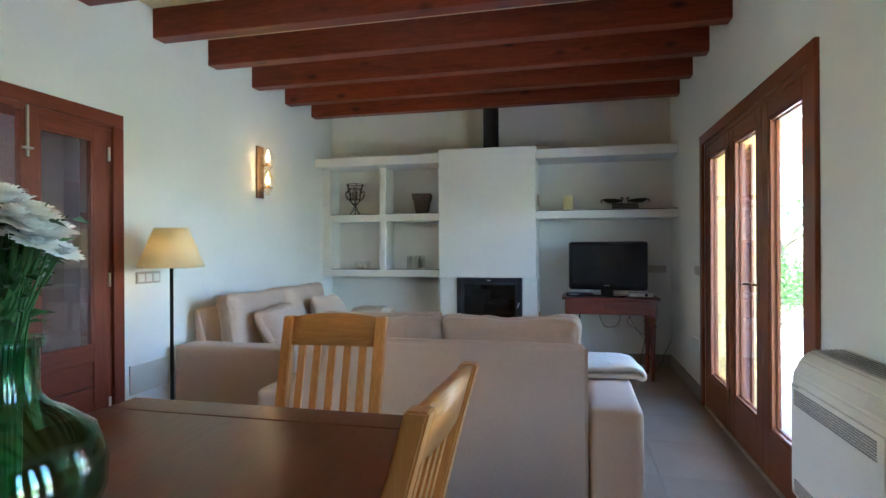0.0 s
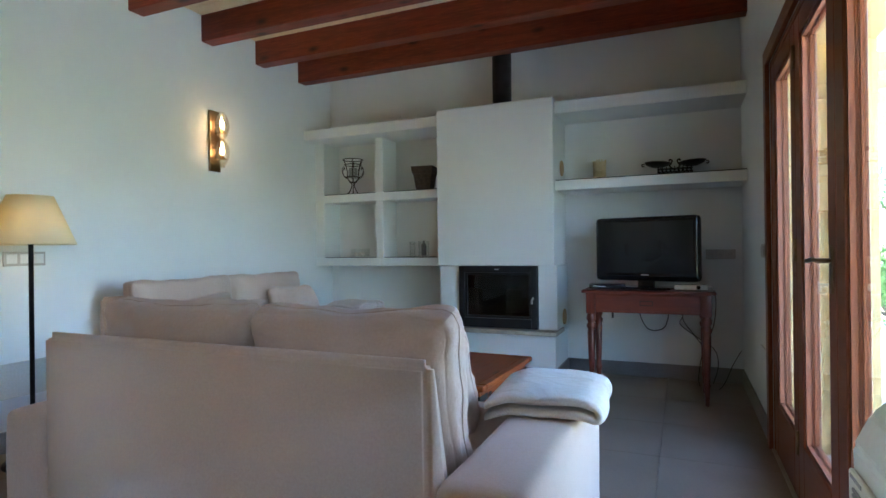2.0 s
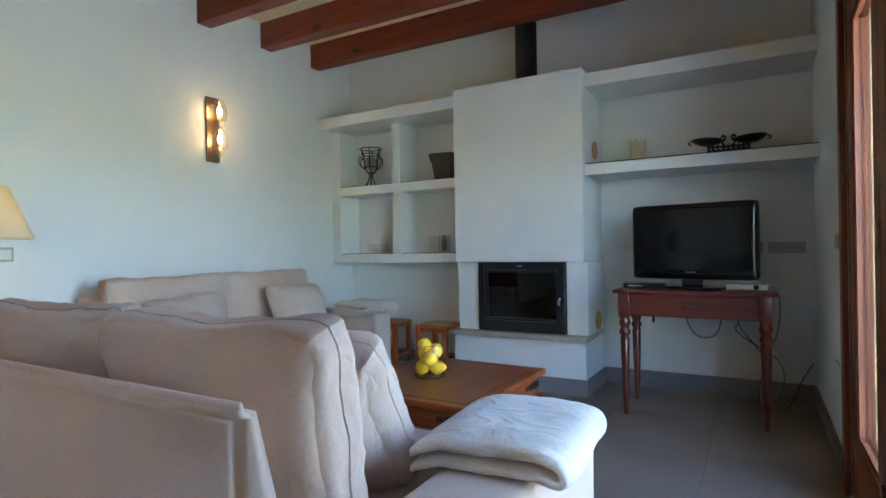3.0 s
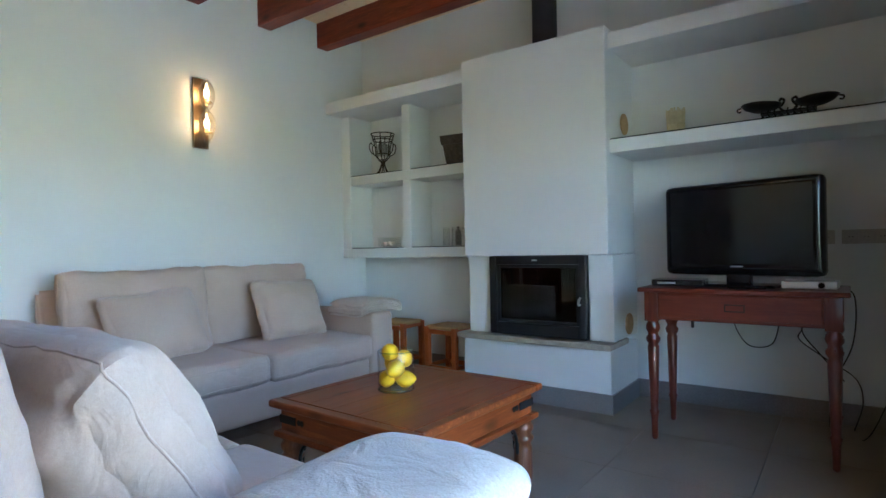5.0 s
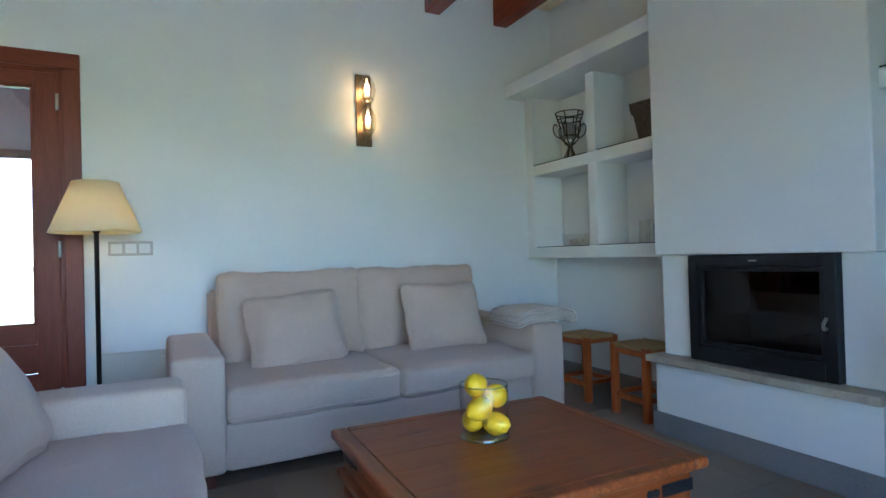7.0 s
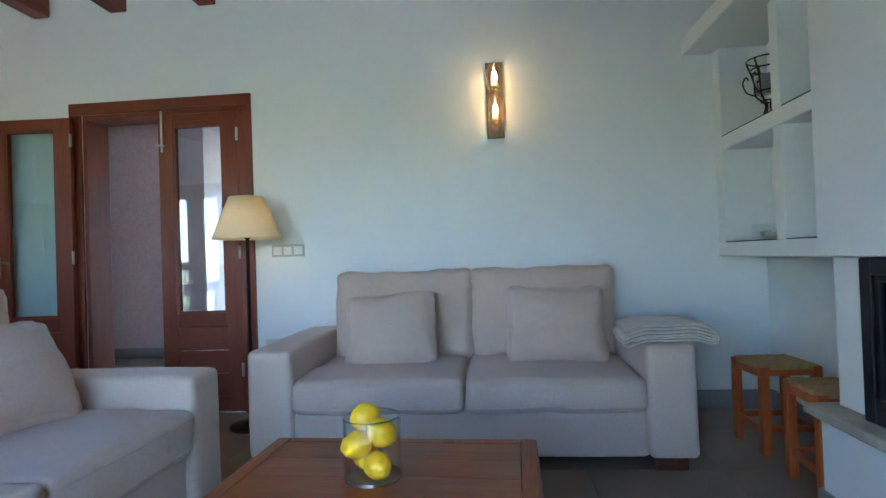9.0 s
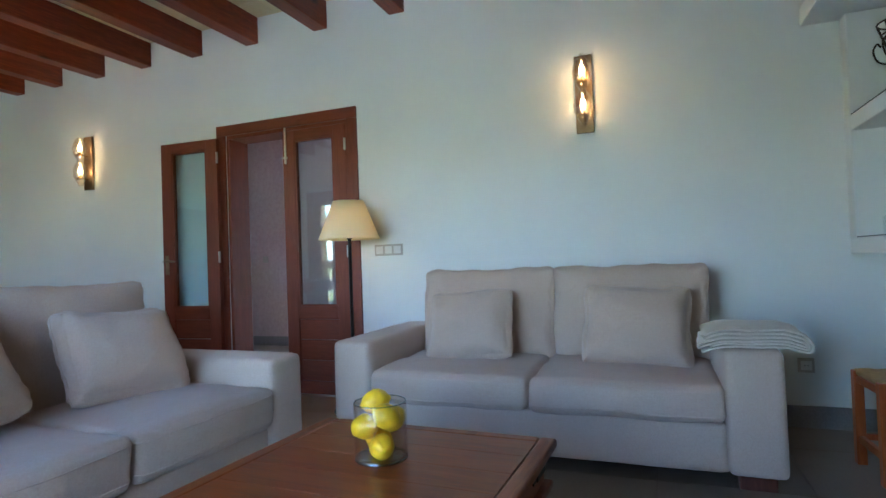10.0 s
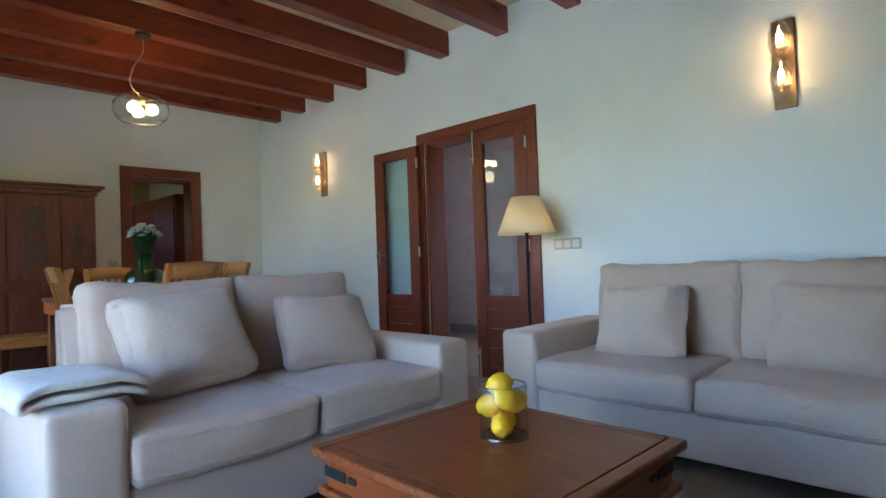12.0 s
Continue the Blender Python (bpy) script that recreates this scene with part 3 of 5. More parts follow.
part("body", boxes((0.0, 0.55, -1.3, 1.0, FLOOR, 1.95), bev=0.005), DOOR_V, ward)
for i in range(3):
    dd = part("door", boxes((0.552, 0.572, -1.28 + i * 0.76, -0.54 + i * 0.76, 0.05, 1.93), bev=0.004), DOOR_V, ward)
    part("knob", moved(lathe([(0.0, 0), (0.012, 0.004), (0.014, 0.02), (0.0, 0.03)], 10), pose(0.572, -0.6 + i * 0.76, 1.0, 0, 90, 0)), STEEL, dd, "steel knob", True)
pd = thing("passage_door", "closed dark wooden door at the passage end", "door", (-0.86, -3.39, 0))
part("leaf", boxes((-0.40, 0.40, 0, 0.035, FLOOR, 1.80), bev=0.004), DOOR_V, pd)
part("casing", boxes((-0.46, -0.402, 0, 0.05, FLOOR, 1.86), (0.402, 0.46, 0, 0.05, FLOOR, 1.86), (-0.40, 0.40, 0, 0.05, 1.802, 1.86), bev=0.004), DOOR_V, pd)


# glazed terrace doors, three leaves each
def terrace_door(name, y0, y1, label):
    d = tagged(thing(name, label, "door"), kind="structure")
    v, h = bmesh.new(), bmesh.new()
    casing(v, h, XR - 0.022, XR, y0 - 0.075, y1 + 0.075, FZ + 0.075, 0.08)
    box(v, XR + 0.002, XR + 0.08, y0, y0 + 0.03, FLOOR + 0.007, FZ - 0.03, 0.004)
    box(v, XR + 0.002, XR + 0.08, y1 - 0.03, y1, FLOOR + 0.007, FZ - 0.03, 0.004)
    box(h, XR + 0.002, XR + 0.08, y0, y1, FZ - 0.03, FZ, 0.004)
    part("jamb", v, FDOOR_V, d)
    part("head", h, FDOOR_H, d)
    w = (y1 - y0 - 0.06) / 3 - 0.002
    for i in range(3):
        leaf = new("leaf")
        leaf.parent = d
        leaf.matrix_basis = pose(XR + 0.036, y0 + 0.03 + i * (w + 0.002), 0)
        t, st, za, zb, top = 0.032, 0.105, 0.235, 1.945, FZ - 0.032
        fm = bmesh.new()
        box(fm, -t, t, 0, st, -0.035, top, 0.006)
        box(fm, -t, t, w - st, w, -0.035, top, 0.006)
        part("stiles", fm, FDOOR_V, leaf)
        part("rails", boxes((-t, t, st, w - st, -0.035, za), (-t, t, st, w - st, zb, top), bev=0.006), FDOOR_H, leaf)
        bead = bmesh.new()
        for sx in (-1, 1):
            for r in ((st, st + 0.016, za, zb), (w - st - 0.016, w - st, za, zb), (st + 0.016, w - st - 0.016, za, za + 0.016), (st + 0.016, w - st - 0.016, zb - 0.016, zb)):
                box(bead, sx * 0.008, sx * 0.024, *r)
        part("glazing_bead", bead, FDOOR_V, leaf)
        g = part("pane", boxes((-0.004, 0.004, st - 0.008, w - st + 0.008, za - 0.008, zb + 0.008)), GLASS, leaf, "clear glass pane")
        g.visible_shadow = False
        for z in (0.22, 1.05, 1.88):
            if i == 1:
                part("hinge", moved(lathe([(0.008, -0.05), (0.008, 0.05)], 10), pose(-t - 0.004, w, z)), BRONZE, leaf, "bronze hinge", True)
            if i == 0:
                part("hinge", moved(lathe([(0.008, -0.05), (0.008, 0.05)], 10), pose(-t - 0.004, 0.0, z)), STEEL, leaf, "steel hinge", True)
        if i == 1:
            lever(leaf, -t, 0.05, 1.02, -1, 1)
    return d


terrace_door("door_3", FY0, FY1, "varnished wooden terrace door with three glazed leaves")
terrace_door("door_4", GY0, GY1, "varnished wooden terrace door beside the dining table")
shut = thing("shutter", "brown louvred wooden shutter folded into the reveal", "shutter", (1.976, FY1 + 0.02, FLOOR + 0.006))
part("stile", boxes((0.0, 0.018, -0.02, 0.038, 0.0, 2.10), bev=0.003), FDOOR_V, shut)
part("stile", boxes((0.056, 0.074, -0.02, 0.038, 0.0, 2.10), bev=0.003), FDOOR_V, shut)
for i in range(30):
    part("slat", moved(boxes((0.018, 0.056, -0.033, 0.033, -0.004, 0.004)), pose(0, 0.01, 0.09 + i * 0.066, 72)), FDOOR_V, shut)


# ---- fireplace wall ----
fp = thing("fireplace", "white plastered fireplace with a black glazed stove insert", "fireplace")
HX0, HX1, HY = -0.775, 0.275, 7.045
part("hood", boxes((HX0, HX1, HY, YF - 0.001, 0.926, 2.323), bev=0.008), PLASTER, fp)
part("jamb", boxes((HX0, -0.585, HY + 0.055, YF - 0.001, 0.385, 0.925), bev=0.006), PLASTER, fp)
part("jamb", boxes((0.125, HX1 + 0.01, HY + 0.055, YF - 0.001, 0.385, 0.925), bev=0.006), PLASTER, fp)
part("hearth_base", boxes((HX0 - 0.02, HX1 + 0.005, HY + 0.0, YF - 0.001, FLOOR, 0.345), bev=0.006), PLASTER, fp)
sl = boxes((HX0 - 0.05, HX1 + 0.02, HY - 0.045, HY + 0.30, 0.346, 0.384), bev=0.006)
for vv in sl.verts:
    vv.co += Vector(noise.noise_vector(vv.co * 9)) * 0.003
part("hearth_slab", sl, STONE, fp, "worn travertine slab")
part("skirting", boxes((HX0 - 0.032, HX1 + 0.017, HY - 0.012, HY - 0.0005, FLOOR, 0.075), (HX1 + 0.0055, HX1 + 0.017, HY, YF - 0.013, FLOOR, 0.075), (HX0 - 0.032, HX0 - 0.0205, HY, YF - 0.013, FLOOR, 0.075), bev=0.002), SKIRT, fp, "grey tile skirting")
for z in (1.77, 0.47):
    dsk = lathe([(0.0, 0.0), (0.066, 0.0), (0.07, 0.004), (0.066, 0.012), (0.05, 0.013), (0.0, 0.010)], 24)
    part("vent_cover", moved(dsk, pose(HX1 + (0.0002 if z > 1 else 0.0102), 7.37, z, 0, 90, 0)), CORK, fp, "round cork vent cover", True)
insert = part("stove", boxes((-0.583, 0.123, 7.12, YF - 0.01, 0.386, 0.4), (-0.583, 0.123, 7.54, YF - 0.01, 0.4, 0.924), (-0.583, -0.57, 7.12, 7.54, 0.4, 0.924), (0.11, 0.123, 7.12, 7.54, 0.4, 0.924), (-0.57, 0.11, 7.12, 7.54, 0.91, 0.924)), STOVE, fp, "black cast iron stove box")
fr = boxes((-0.583, -0.530, 7.065, 7.115, 0.388, 0.922), (0.070, 0.123, 7.065, 7.115, 0.388, 0.922), (-0.530, 0.070, 7.065, 7.115, 0.388, 0.470), (-0.530, 0.070, 7.065, 7.115, 0.866, 0.922), bev=0.006)
part("stove_frame", fr, STOVE, insert, "black stove door frame")
part("inner_frame", boxes((-0.529, -0.508, 7.078, 7.115, 0.471, 0.865), (0.048, 0.069, 7.078, 7.115, 0.471, 0.865), (-0.508, 0.048, 7.078, 7.115, 0.471, 0.492), (-0.508, 0.048, 7.078, 7.115, 0.844, 0.865), bev=0.005), STOVE, insert, "stepped inner frame")
part("stove_glass", boxes((-0.508, 0.048, 7.095, 7.101, 0.492, 0.844)), STOVE_GLASS, insert, "smoked stove glass")
part("air_slider", boxes((-0.25, -0.21, 7.060, 7.0645, 0.890, 0.898), bev=0.0015), STEEL, insert, "small steel air slider")
hd = tube(curve_points([(0.080, 7.066, 0.610), (0.082, 7.040, 0.612), (0.086, 7.032, 0.635), (0.098, 7.032, 0.660)], 5), 0.0075, 8)
part("stove_handle", hd, STEEL, insert, "steel stove handle", True)
part("fire_bed", boxes((-0.45, 0.0, 7.2, 7.45, 0.401, 0.47), bev=0.02), STOVE, insert)
part("flue", lathe([(0.085, 2.324), (0.085, 2.965)], 28, (-0.228, 7.28, 0)), FLUE, fp, "dark flue pipe", True)

# niches and shelves
niche = thing("niche_shelf", "white plastered shelf with four open niches", "shelf")
NY = 7.285
part("top_shelf", boxes((XL + 0.001, HX0 - 0.001, 7.10, YF - 0.001, 2.19, 2.29), bev=0.006), PLASTER, niche)
part("side", boxes((XL + 0.001, -2.165, NY, YF - 0.001, 0.998, 2.189), bev=0.005), PLASTER, niche)
part("divider", boxes((-1.55, -1.465, NY, YF - 0.001, 0.998, 1.561), bev=0.005), PLASTER, niche)
part("divider", boxes((-1.55, -1.465, NY, YF - 0.001, 1.645, 2.189), bev=0.005), PLASTER, niche)
part("shelf", boxes((-2.164, HX0 - 0.001, NY, YF - 0.001, 1.562, 1.644), bev=0.005), PLASTER, niche)
part("bottom", boxes((XL + 0.001, HX0 - 0.001, NY, YF - 0.001, 0.915, 0.997), bev=0.005), PLASTER, niche)
for x0, x1 in ((-2.163, -1.551), (-1.464, -0.777)):
    for z in (0.9985, 1.6455):
        part("shelf_glass", boxes((x0 + 0.004, x1 - 0.004, NY + 0.006, YF - 0.01, z - 0.0003, z + 0.005)), THIN, niche, "clear glass plate")
        part("glass_edge", boxes((x0 + 0.004, x1 - 0.004, NY + 0.002, NY + 0.0055, z - 0.0003, z + 0.005)), GLASS_EDGE, niche, "dark polished glass edge")
rs = thing("wall_shelf", "white plastered wall shelf with a glass plate", "shelf")
part("board", boxes((HX1 + 0.001, XR - 0.001, 7.10, YF - 0.001, 1.55, 1.632), bev=0.005), PLASTER, rs)
part("shelf_glass", boxes((HX1 + 0.006, XR - 0.006, 7.108, YF - 0.01, 1.6325, 1.6385)), THIN, rs, "clear glass plate")
part("glass_edge", boxes((HX1 + 0.006, XR - 0.006, 7.103, 7.1075, 1.6325, 1.6385)), GLASS_EDGE, rs, "dark polished glass edge")
ts = thing("wall_shelf", "upper white plastered wall shelf", "shelf")
part("board", boxes((HX1 + 0.001, XR - 0.001, 7.10, YF - 0.001, 2.19, 2.29), bev=0.006), PLASTER, ts)


# ---- sofas ----
def sofa(name, label, W, D, at, turn, seed, lift=0.0, back=(-0.835, 0.835), rest=None, tall=0.775, cy=0.262, seat=0.333, thick=0.150):
    s = thing(name, label, "sofa", at, turn)
    aw = 0.225
    iw = W - 2 * aw
    for sx in (-1, 1):
        part("arm", soft(aw, D, 0.485, 0.030, (0.006, 0.004, 0.004), 14, 0.003, seed + sx, at=(sx * (W - aw) / 2, D / 2, 0.3025)), LINEN_BACK, s, "", True)
    bk = bmesh.new()
    prof = ((0.004, 0.06), (0.0, tall - 0.004), (0.048, tall), (0.20, 0.25), (0.20, 0.06))
    ends = [[bk.verts.new((x, y, z)) for y, z in prof] for x in back]
    for k in range(5):
        bk.faces.new((ends[0][k], ends[0][(k + 1) % 5], ends[1][(k + 1) % 5], ends[1][k]))
    bk.faces.new(ends[0][::-1]), bk.faces.new(ends[1])
    bmesh.ops.recalc_face_normals(bk, faces=bk.faces)
    bmesh.ops.bevel(bk, geom=bk.edges[:], offset=0.020, segments=5, affect="EDGES")
    part("back", bk, LINEN_BACK, s, "", True)
    part("base", soft(iw + 0.02, D - 0.14, seat - 0.13, 0.02, (0, 0.004, 0), 10, 0.002, seed + 5, at=(0, D / 2 + 0.04, seat / 2 - 0.005)), LINEN_BACK, s, "", True)
    cw = iw / 2 - 0.004
    for i, sx in enumerate((-1, 1)):
        c = soft(cw, D - 0.20, thick, 0.034, (0.004, 0.014, 0.016), 24, 0.008, seed + 7 + i, 6.0, at=(sx * (cw / 2 + 0.003), D / 2 + 0.115, seat), seams=((2, 0.62), (2, -0.62)), cord=0.0028)
        part("seat_cushion", c, LINEN, s, "", True)
        r0, r1 = rest or (-iw / 2, iw / 2)
        bw = (r1 - r0) / 2
        b = soft(bw - 0.006, 0.185, 0.50, 0.05, (0.002, 0.035, -0.012), 30, 0.013, seed + 11 + i, 8.0, pinch=0.035, taper=0.3, seams=((1, 0.0),), cord=0.0034)
        part("back_cushion", moved(b, Matrix.Translation(((r0 + r1) / 2 + sx * bw / 2, cy, 0.615 + lift)) @ pose(0, 0, 0, 10)), LINEN, s, "", True)
    for sx in (-1, 1):
        for y in (0.08, D - 0.08):
            part("foot", boxes((sx * (W / 2 - 0.11) - 0.07, sx * (W / 2 - 0.11) + 0.07, y - 0.03, y + 0.03, 0.0, 0.062), bev=0.004), CABINET_Z, s, "dark wooden foot")
    return s


sofa("sofa", "beige linen two-seat sofa standing along the wall", 2.11, 0.98, (XL + 0.07, 5.713, 0), -90, 1.0, 0.005, rest=(-0.84, 0.80))
sofa("sofa", "beige linen sofa with its back to the dining table", 1.84, 1.06, (0.025, 3.64, 0), 0, 4.0, 0.018, (-0.70, 0.688), (-0.69, 0.655), 0.80, 0.290, 0.358, 0.165)


def pillow(x, y, z, w, h, t, turn, lean, roll, seed, label, plump=0.5):
    ob = thing("throw_pillow", label, "pillow", (x, y, z), turn, "sofa pillows")
    b = soft(w, t, h, t * 0.48, (0, 0.055, 0), 30, 0.015, seed, 6.5, pinch=0.05 + 0.06 * plump, taper=plump, seams=((1, 0.0),), cord=0.0026)
    part("cover", moved(b, pose(0, 0, h / 2, lean, 0, 0) @ pose(0, 0, 0, 0, roll, 0)), LINEN, ob, "", True)


pillow(-1.67, 5.29, 0.375, 0.50, 0.415, 0.15, -94, 26, 5, 31, "square beige linen pillow leaning on the sofa back", 0.35)
pillow(-1.66, 6.19, 0.375, 0.52, 0.42, 0.15, -87, 24, -3, 37, "square beige linen pillow near the blanket arm", 0.35)
pillow(0.345, 4.18, 0.425, 0.53, 0.45, 0.19, 4, 32, 3, 41, "large beige linen pillow leaning on a back cushion", 0.22)
pillow(-0.36, 4.185, 0.41, 0.50, 0.40, 0.16, -5, 30, -4, 47, "beige linen pillow in the sofa corner", 0.28)


def blanket(x, y, z, w, d, turn, half, seed, label, loops=3, p=0.0125):
    """A cloth folded over on itself: nested loops closed at +x, sagging past the sides of an arm."""
    ob = thing("blanket", label, "blanket", (x, y, z), turn, "folded blankets")
    bm = bmesh.new()
    mid = p * loops + 0.002
    for k in range(loops):
        r = (k + 0.5) * p
        left = -w / 2 + 0.012 * ((k * 5 + int(seed)) % 3)
        right = w / 2 - p * loops
        line = [(left + (right - left) * i / 18, r) for i in range(19)]
        line += [(right + r * math.sin(math.pi * i / 8), r * math.cos(math.pi * i / 8)) for i in range(1, 8)]
        line += [(right + (left + 0.02 * (k % 2) - right) * i / 18, -r) for i in range(19)]
        rows = []
        cuts = 22
        for j in range(cuts + 1):
            f = j / cuts * 2 - 1
            ring = []
            for side in (1, -1):
                for i in (range(len(line)) if side == 1 else range(len(line) - 1, -1, -1)):
                    a, b = Vector(line[max(i - 1, 0)]), Vector(line[min(i + 1, len(line) - 1)])
                    t = (b - a).normalized()
                    nx, nz = -t.y, t.x
                    h = p * 0.44 * (1 - 0.5 * abs(f) ** 8)
                    q = Vector((line[i][0] + side * nx * h, f * (d / 2 - 0.006 * ((k * 3) % 4)), line[i][1] + side * nz * h + mid))
                    n1 = noise.noise_vector(Vector((q.x * 7, q.y * 7, seed + k * 0.35)))
                    n2 = noise.noise_vector(Vector((q.x * 24, q.y * 20, seed + k * 2.0)))
                    q += Vector((n1[0] * 0.012 + n2[0] * 0.003, n1[1] * 0.012 + n2[1] * 0.004, n1[2] * 0.007 * min(1, q.z / 0.03) + n2[2] * 0.0022))
                    over = max(0.0, abs(q.x) - half)
                    q.z -= 1.6 * over * over + 0.18 * over
                    ring.append(bm.verts.new(q))
            rows.append(ring)
        m = len(rows[0])
        for a, b in zip(rows, rows[1:]):
            for i in range(m):
                bm.faces.new((a[i], a[(i + 1) % m], b[(i + 1) % m], b[i]))
        hm = m // 2
        for ring in (rows[0], rows[-1]):
            for i in range(hm - 1):
                bm.faces.new((ring[i], ring[i + 1], ring[m - 2 - i], ring[m - 1 - i]))
    bmesh.ops.recalc_face_normals(bm, faces=bm.faces)
    part("folds", bm, THROW, ob, "", True)


blanket(0.835, 4.39, 0.545, 0.37, 0.44, 4, 0.105, 51, "cream knitted blanket folded over the sofa arm", 1, 0.038)
blanket(-1.40, 6.67, 0.546, 0.42, 0.36, 88, 0.11, 57, "folded cream blanket lying on the sofa arm", 3, 0.0140)


# ---- coffee table ----
ct = thing("coffee_table", "square sheesham coffee table with iron corner straps", "table", (-0.047, 5.545, 0), -2)
ct.scale = (0.975, 1.075, 1.07)
CW = 0.40
for i in range(5):
    x0 = -CW + 0.05 + i * 0.14
    part("plank", boxes((x0 + 0.0003, x0 + 0.1397, -CW + 0.05, CW - 0.05, 0.378, 0.402), bev=0.0007), SHEESHAM_Y, ct)
edge = bmesh.new()
for r in ((-CW, CW, -CW, -CW + 0.0495), (-CW, CW, CW - 0.0495, CW), (-CW, -CW + 0.0495, -CW + 0.05, CW - 0.05), (CW - 0.0495, CW, -CW + 0.05, CW - 0.05)):
    box(edge, *r, 0.374, 0.402, 0.008, 3)
part("rim", edge, SHEESHAM_X, ct)
a = CW - 0.035
for s in (-1, 1):
    part("apron", boxes((-a, a, s * (a - 0.0125) - 0.0125, s * (a - 0.0125) + 0.0125, 0.285, 0.3735), bev=0.003), SHEESHAM_X, ct)
    part("apron", boxes((s * (a - 0.0125) - 0.0125, s * (a - 0.0125) + 0.0125, -a + 0.026, a - 0.026, 0.285, 0.3735), bev=0.003), SHEESHAM_Y, ct)
part("moulding", boxes((-a - 0.022, a + 0.022, -a - 0.022, -a + 0.03, 0.262, 0.2845), (-a - 0.022, a + 0.022, a - 0.03, a + 0.022, 0.262, 0.2845),
     (-a - 0.022, -a + 0.03, -a + 0.031, a - 0.031, 0.262, 0.2845), (a - 0.03, a + 0.022, -a + 0.031, a - 0.031, 0.262, 0.2845), bev=0.006), SHEESHAM_Y, ct)
LEG = [(0.030, 0), (0.040, 0.01), (0.042, 0.05), (0.040, 0.15), (0.034, 0.165), (0.046, 0.18), (0.048, 0.19), (0.034, 0.205), (0.046, 0.22), (0.046, 0.235), (0.036, 0.25), (0.045, 0.262)]
for sx in (-1, 1):
    for sy in (-1, 1):
        part("leg", lathe(LEG, 24, (sx * (a - 0.03), sy * (a - 0.03), 0)), SHEESHAM_Z, ct, "", True)
        st = boxes((sx * (a + 0.001), sx * (a + 0.004), sy * (a + 0.004), sy * (a - 0.10), 0.315, 0.345), (sx * (a + 0.004), sx * (a - 0.10), sy * (a + 0.001), sy * (a + 0.004), 0.315, 0.345))
        for cx, cy, ax in ((sx * (a + 0.0025), sy * (a - 0.125), "x"), (sx * (a - 0.125), sy * (a + 0.0025), "y")):
            for dx in (-0.016, 0.004):
                d = lathe([(0, -0.0015), (0.011, -0.0015), (0.011, 0.0015), (0, 0.0015)], 10)
                m = pose(cx, cy + sy * dx, 0.33, 0, 90, 0) if ax == "x" else pose(cx + sx * dx, cy, 0.33, 90, 0, 0)
                me = bpy.data.meshes.new("tmp")
                moved(d, m).to_mesh(me)
                st.from_mesh(me)
                bpy.data.meshes.remove(me)
        part("corner_strap", st, BLACK, ct, "black iron corner strap")
        for ux, uy in ((1, 0), (0, 1)):
            p = Vector((sx * (a - 0.03), sy * (a - 0.03), 0))
            u = Vector((-sx * ux, -sy * uy, 0))
            pts = curve_points([p + u * 0.043 + Vector((0, 0, 0.13)), p + u * 0.05 + Vector((0, 0, 0.19)), p + u * 0.08 + Vector((0, 0, 0.235)), p + u * 0.15 + Vector((0, 0, 0.262))], 5)
            part("iron_brace", tube(pts, 0.007, 6), BLACK, ct, "curved iron brace", True)

VX, VY, VZ = -0.115, 5.53, 0.3855
jar = thing("glass_vase", "clear glass cylinder filled with yellow lemons", "vase", (VX, VY, VZ))
part("glass", lathe([(0.074, 0.0), (0.0775, 0.003), (0.0775, 0.163), (0.076, 0.165), (0.0742, 0.163), (0.0742, 0.012), (0.068, 0.010), (0.0, 0.009), (0.0, 0.0)], 48), VASE, jar, "", True)
part("rim", lathe([(0.0776, 0.1635), (0.0765, 0.1665), (0.0745, 0.1665), (0.0736, 0.1635)], 48, closed=True), RIM, jar, "polished glass rim", True)
part("base_edge", lathe([(0.0778, 0.001), (0.0778, 0.007), (0.0745, 0.0095), (0.074, 0.001)], 48, closed=True), RIM, jar, "thick glass base", True)
LEMONS = ((-0.030, -0.024, 0.047, 20), (0.034, 0.020, 0.045, 100), (0.030, -0.034, 0.098, 60), (-0.034, 0.020, 0.106, 140), (0.022, 0.030, 0.128, 10), (-0.014, -0.020, 0.160, 75))
for x, y, z, r in LEMONS:
    lem = thing("lemon", "ripe yellow lemon in the glass vase", "lemon", (VX + x, VY + y, VZ + z), 0, "lemons")
    prof = [(0, -0.049), (0.006, -0.047), (0.012, -0.042), (0.024, -0.034), (0.0335, -0.016), (0.0365, 0.002), (0.033, 0.018), (0.022, 0.033), (0.010, 0.040), (0.006, 0.045), (0, 0.047)]
    fruit = moved(lathe(prof, 24), pose(0, 0, 0, 50 + r * 0.4, 0, r * 3))
    for v in fruit.verts:
        v.co += Vector(noise.noise_vector(v.co * 38 + Vector((r, 0, 0)))) * 0.0016
    part("fruit", fruit, LEMON, lem, "", True)

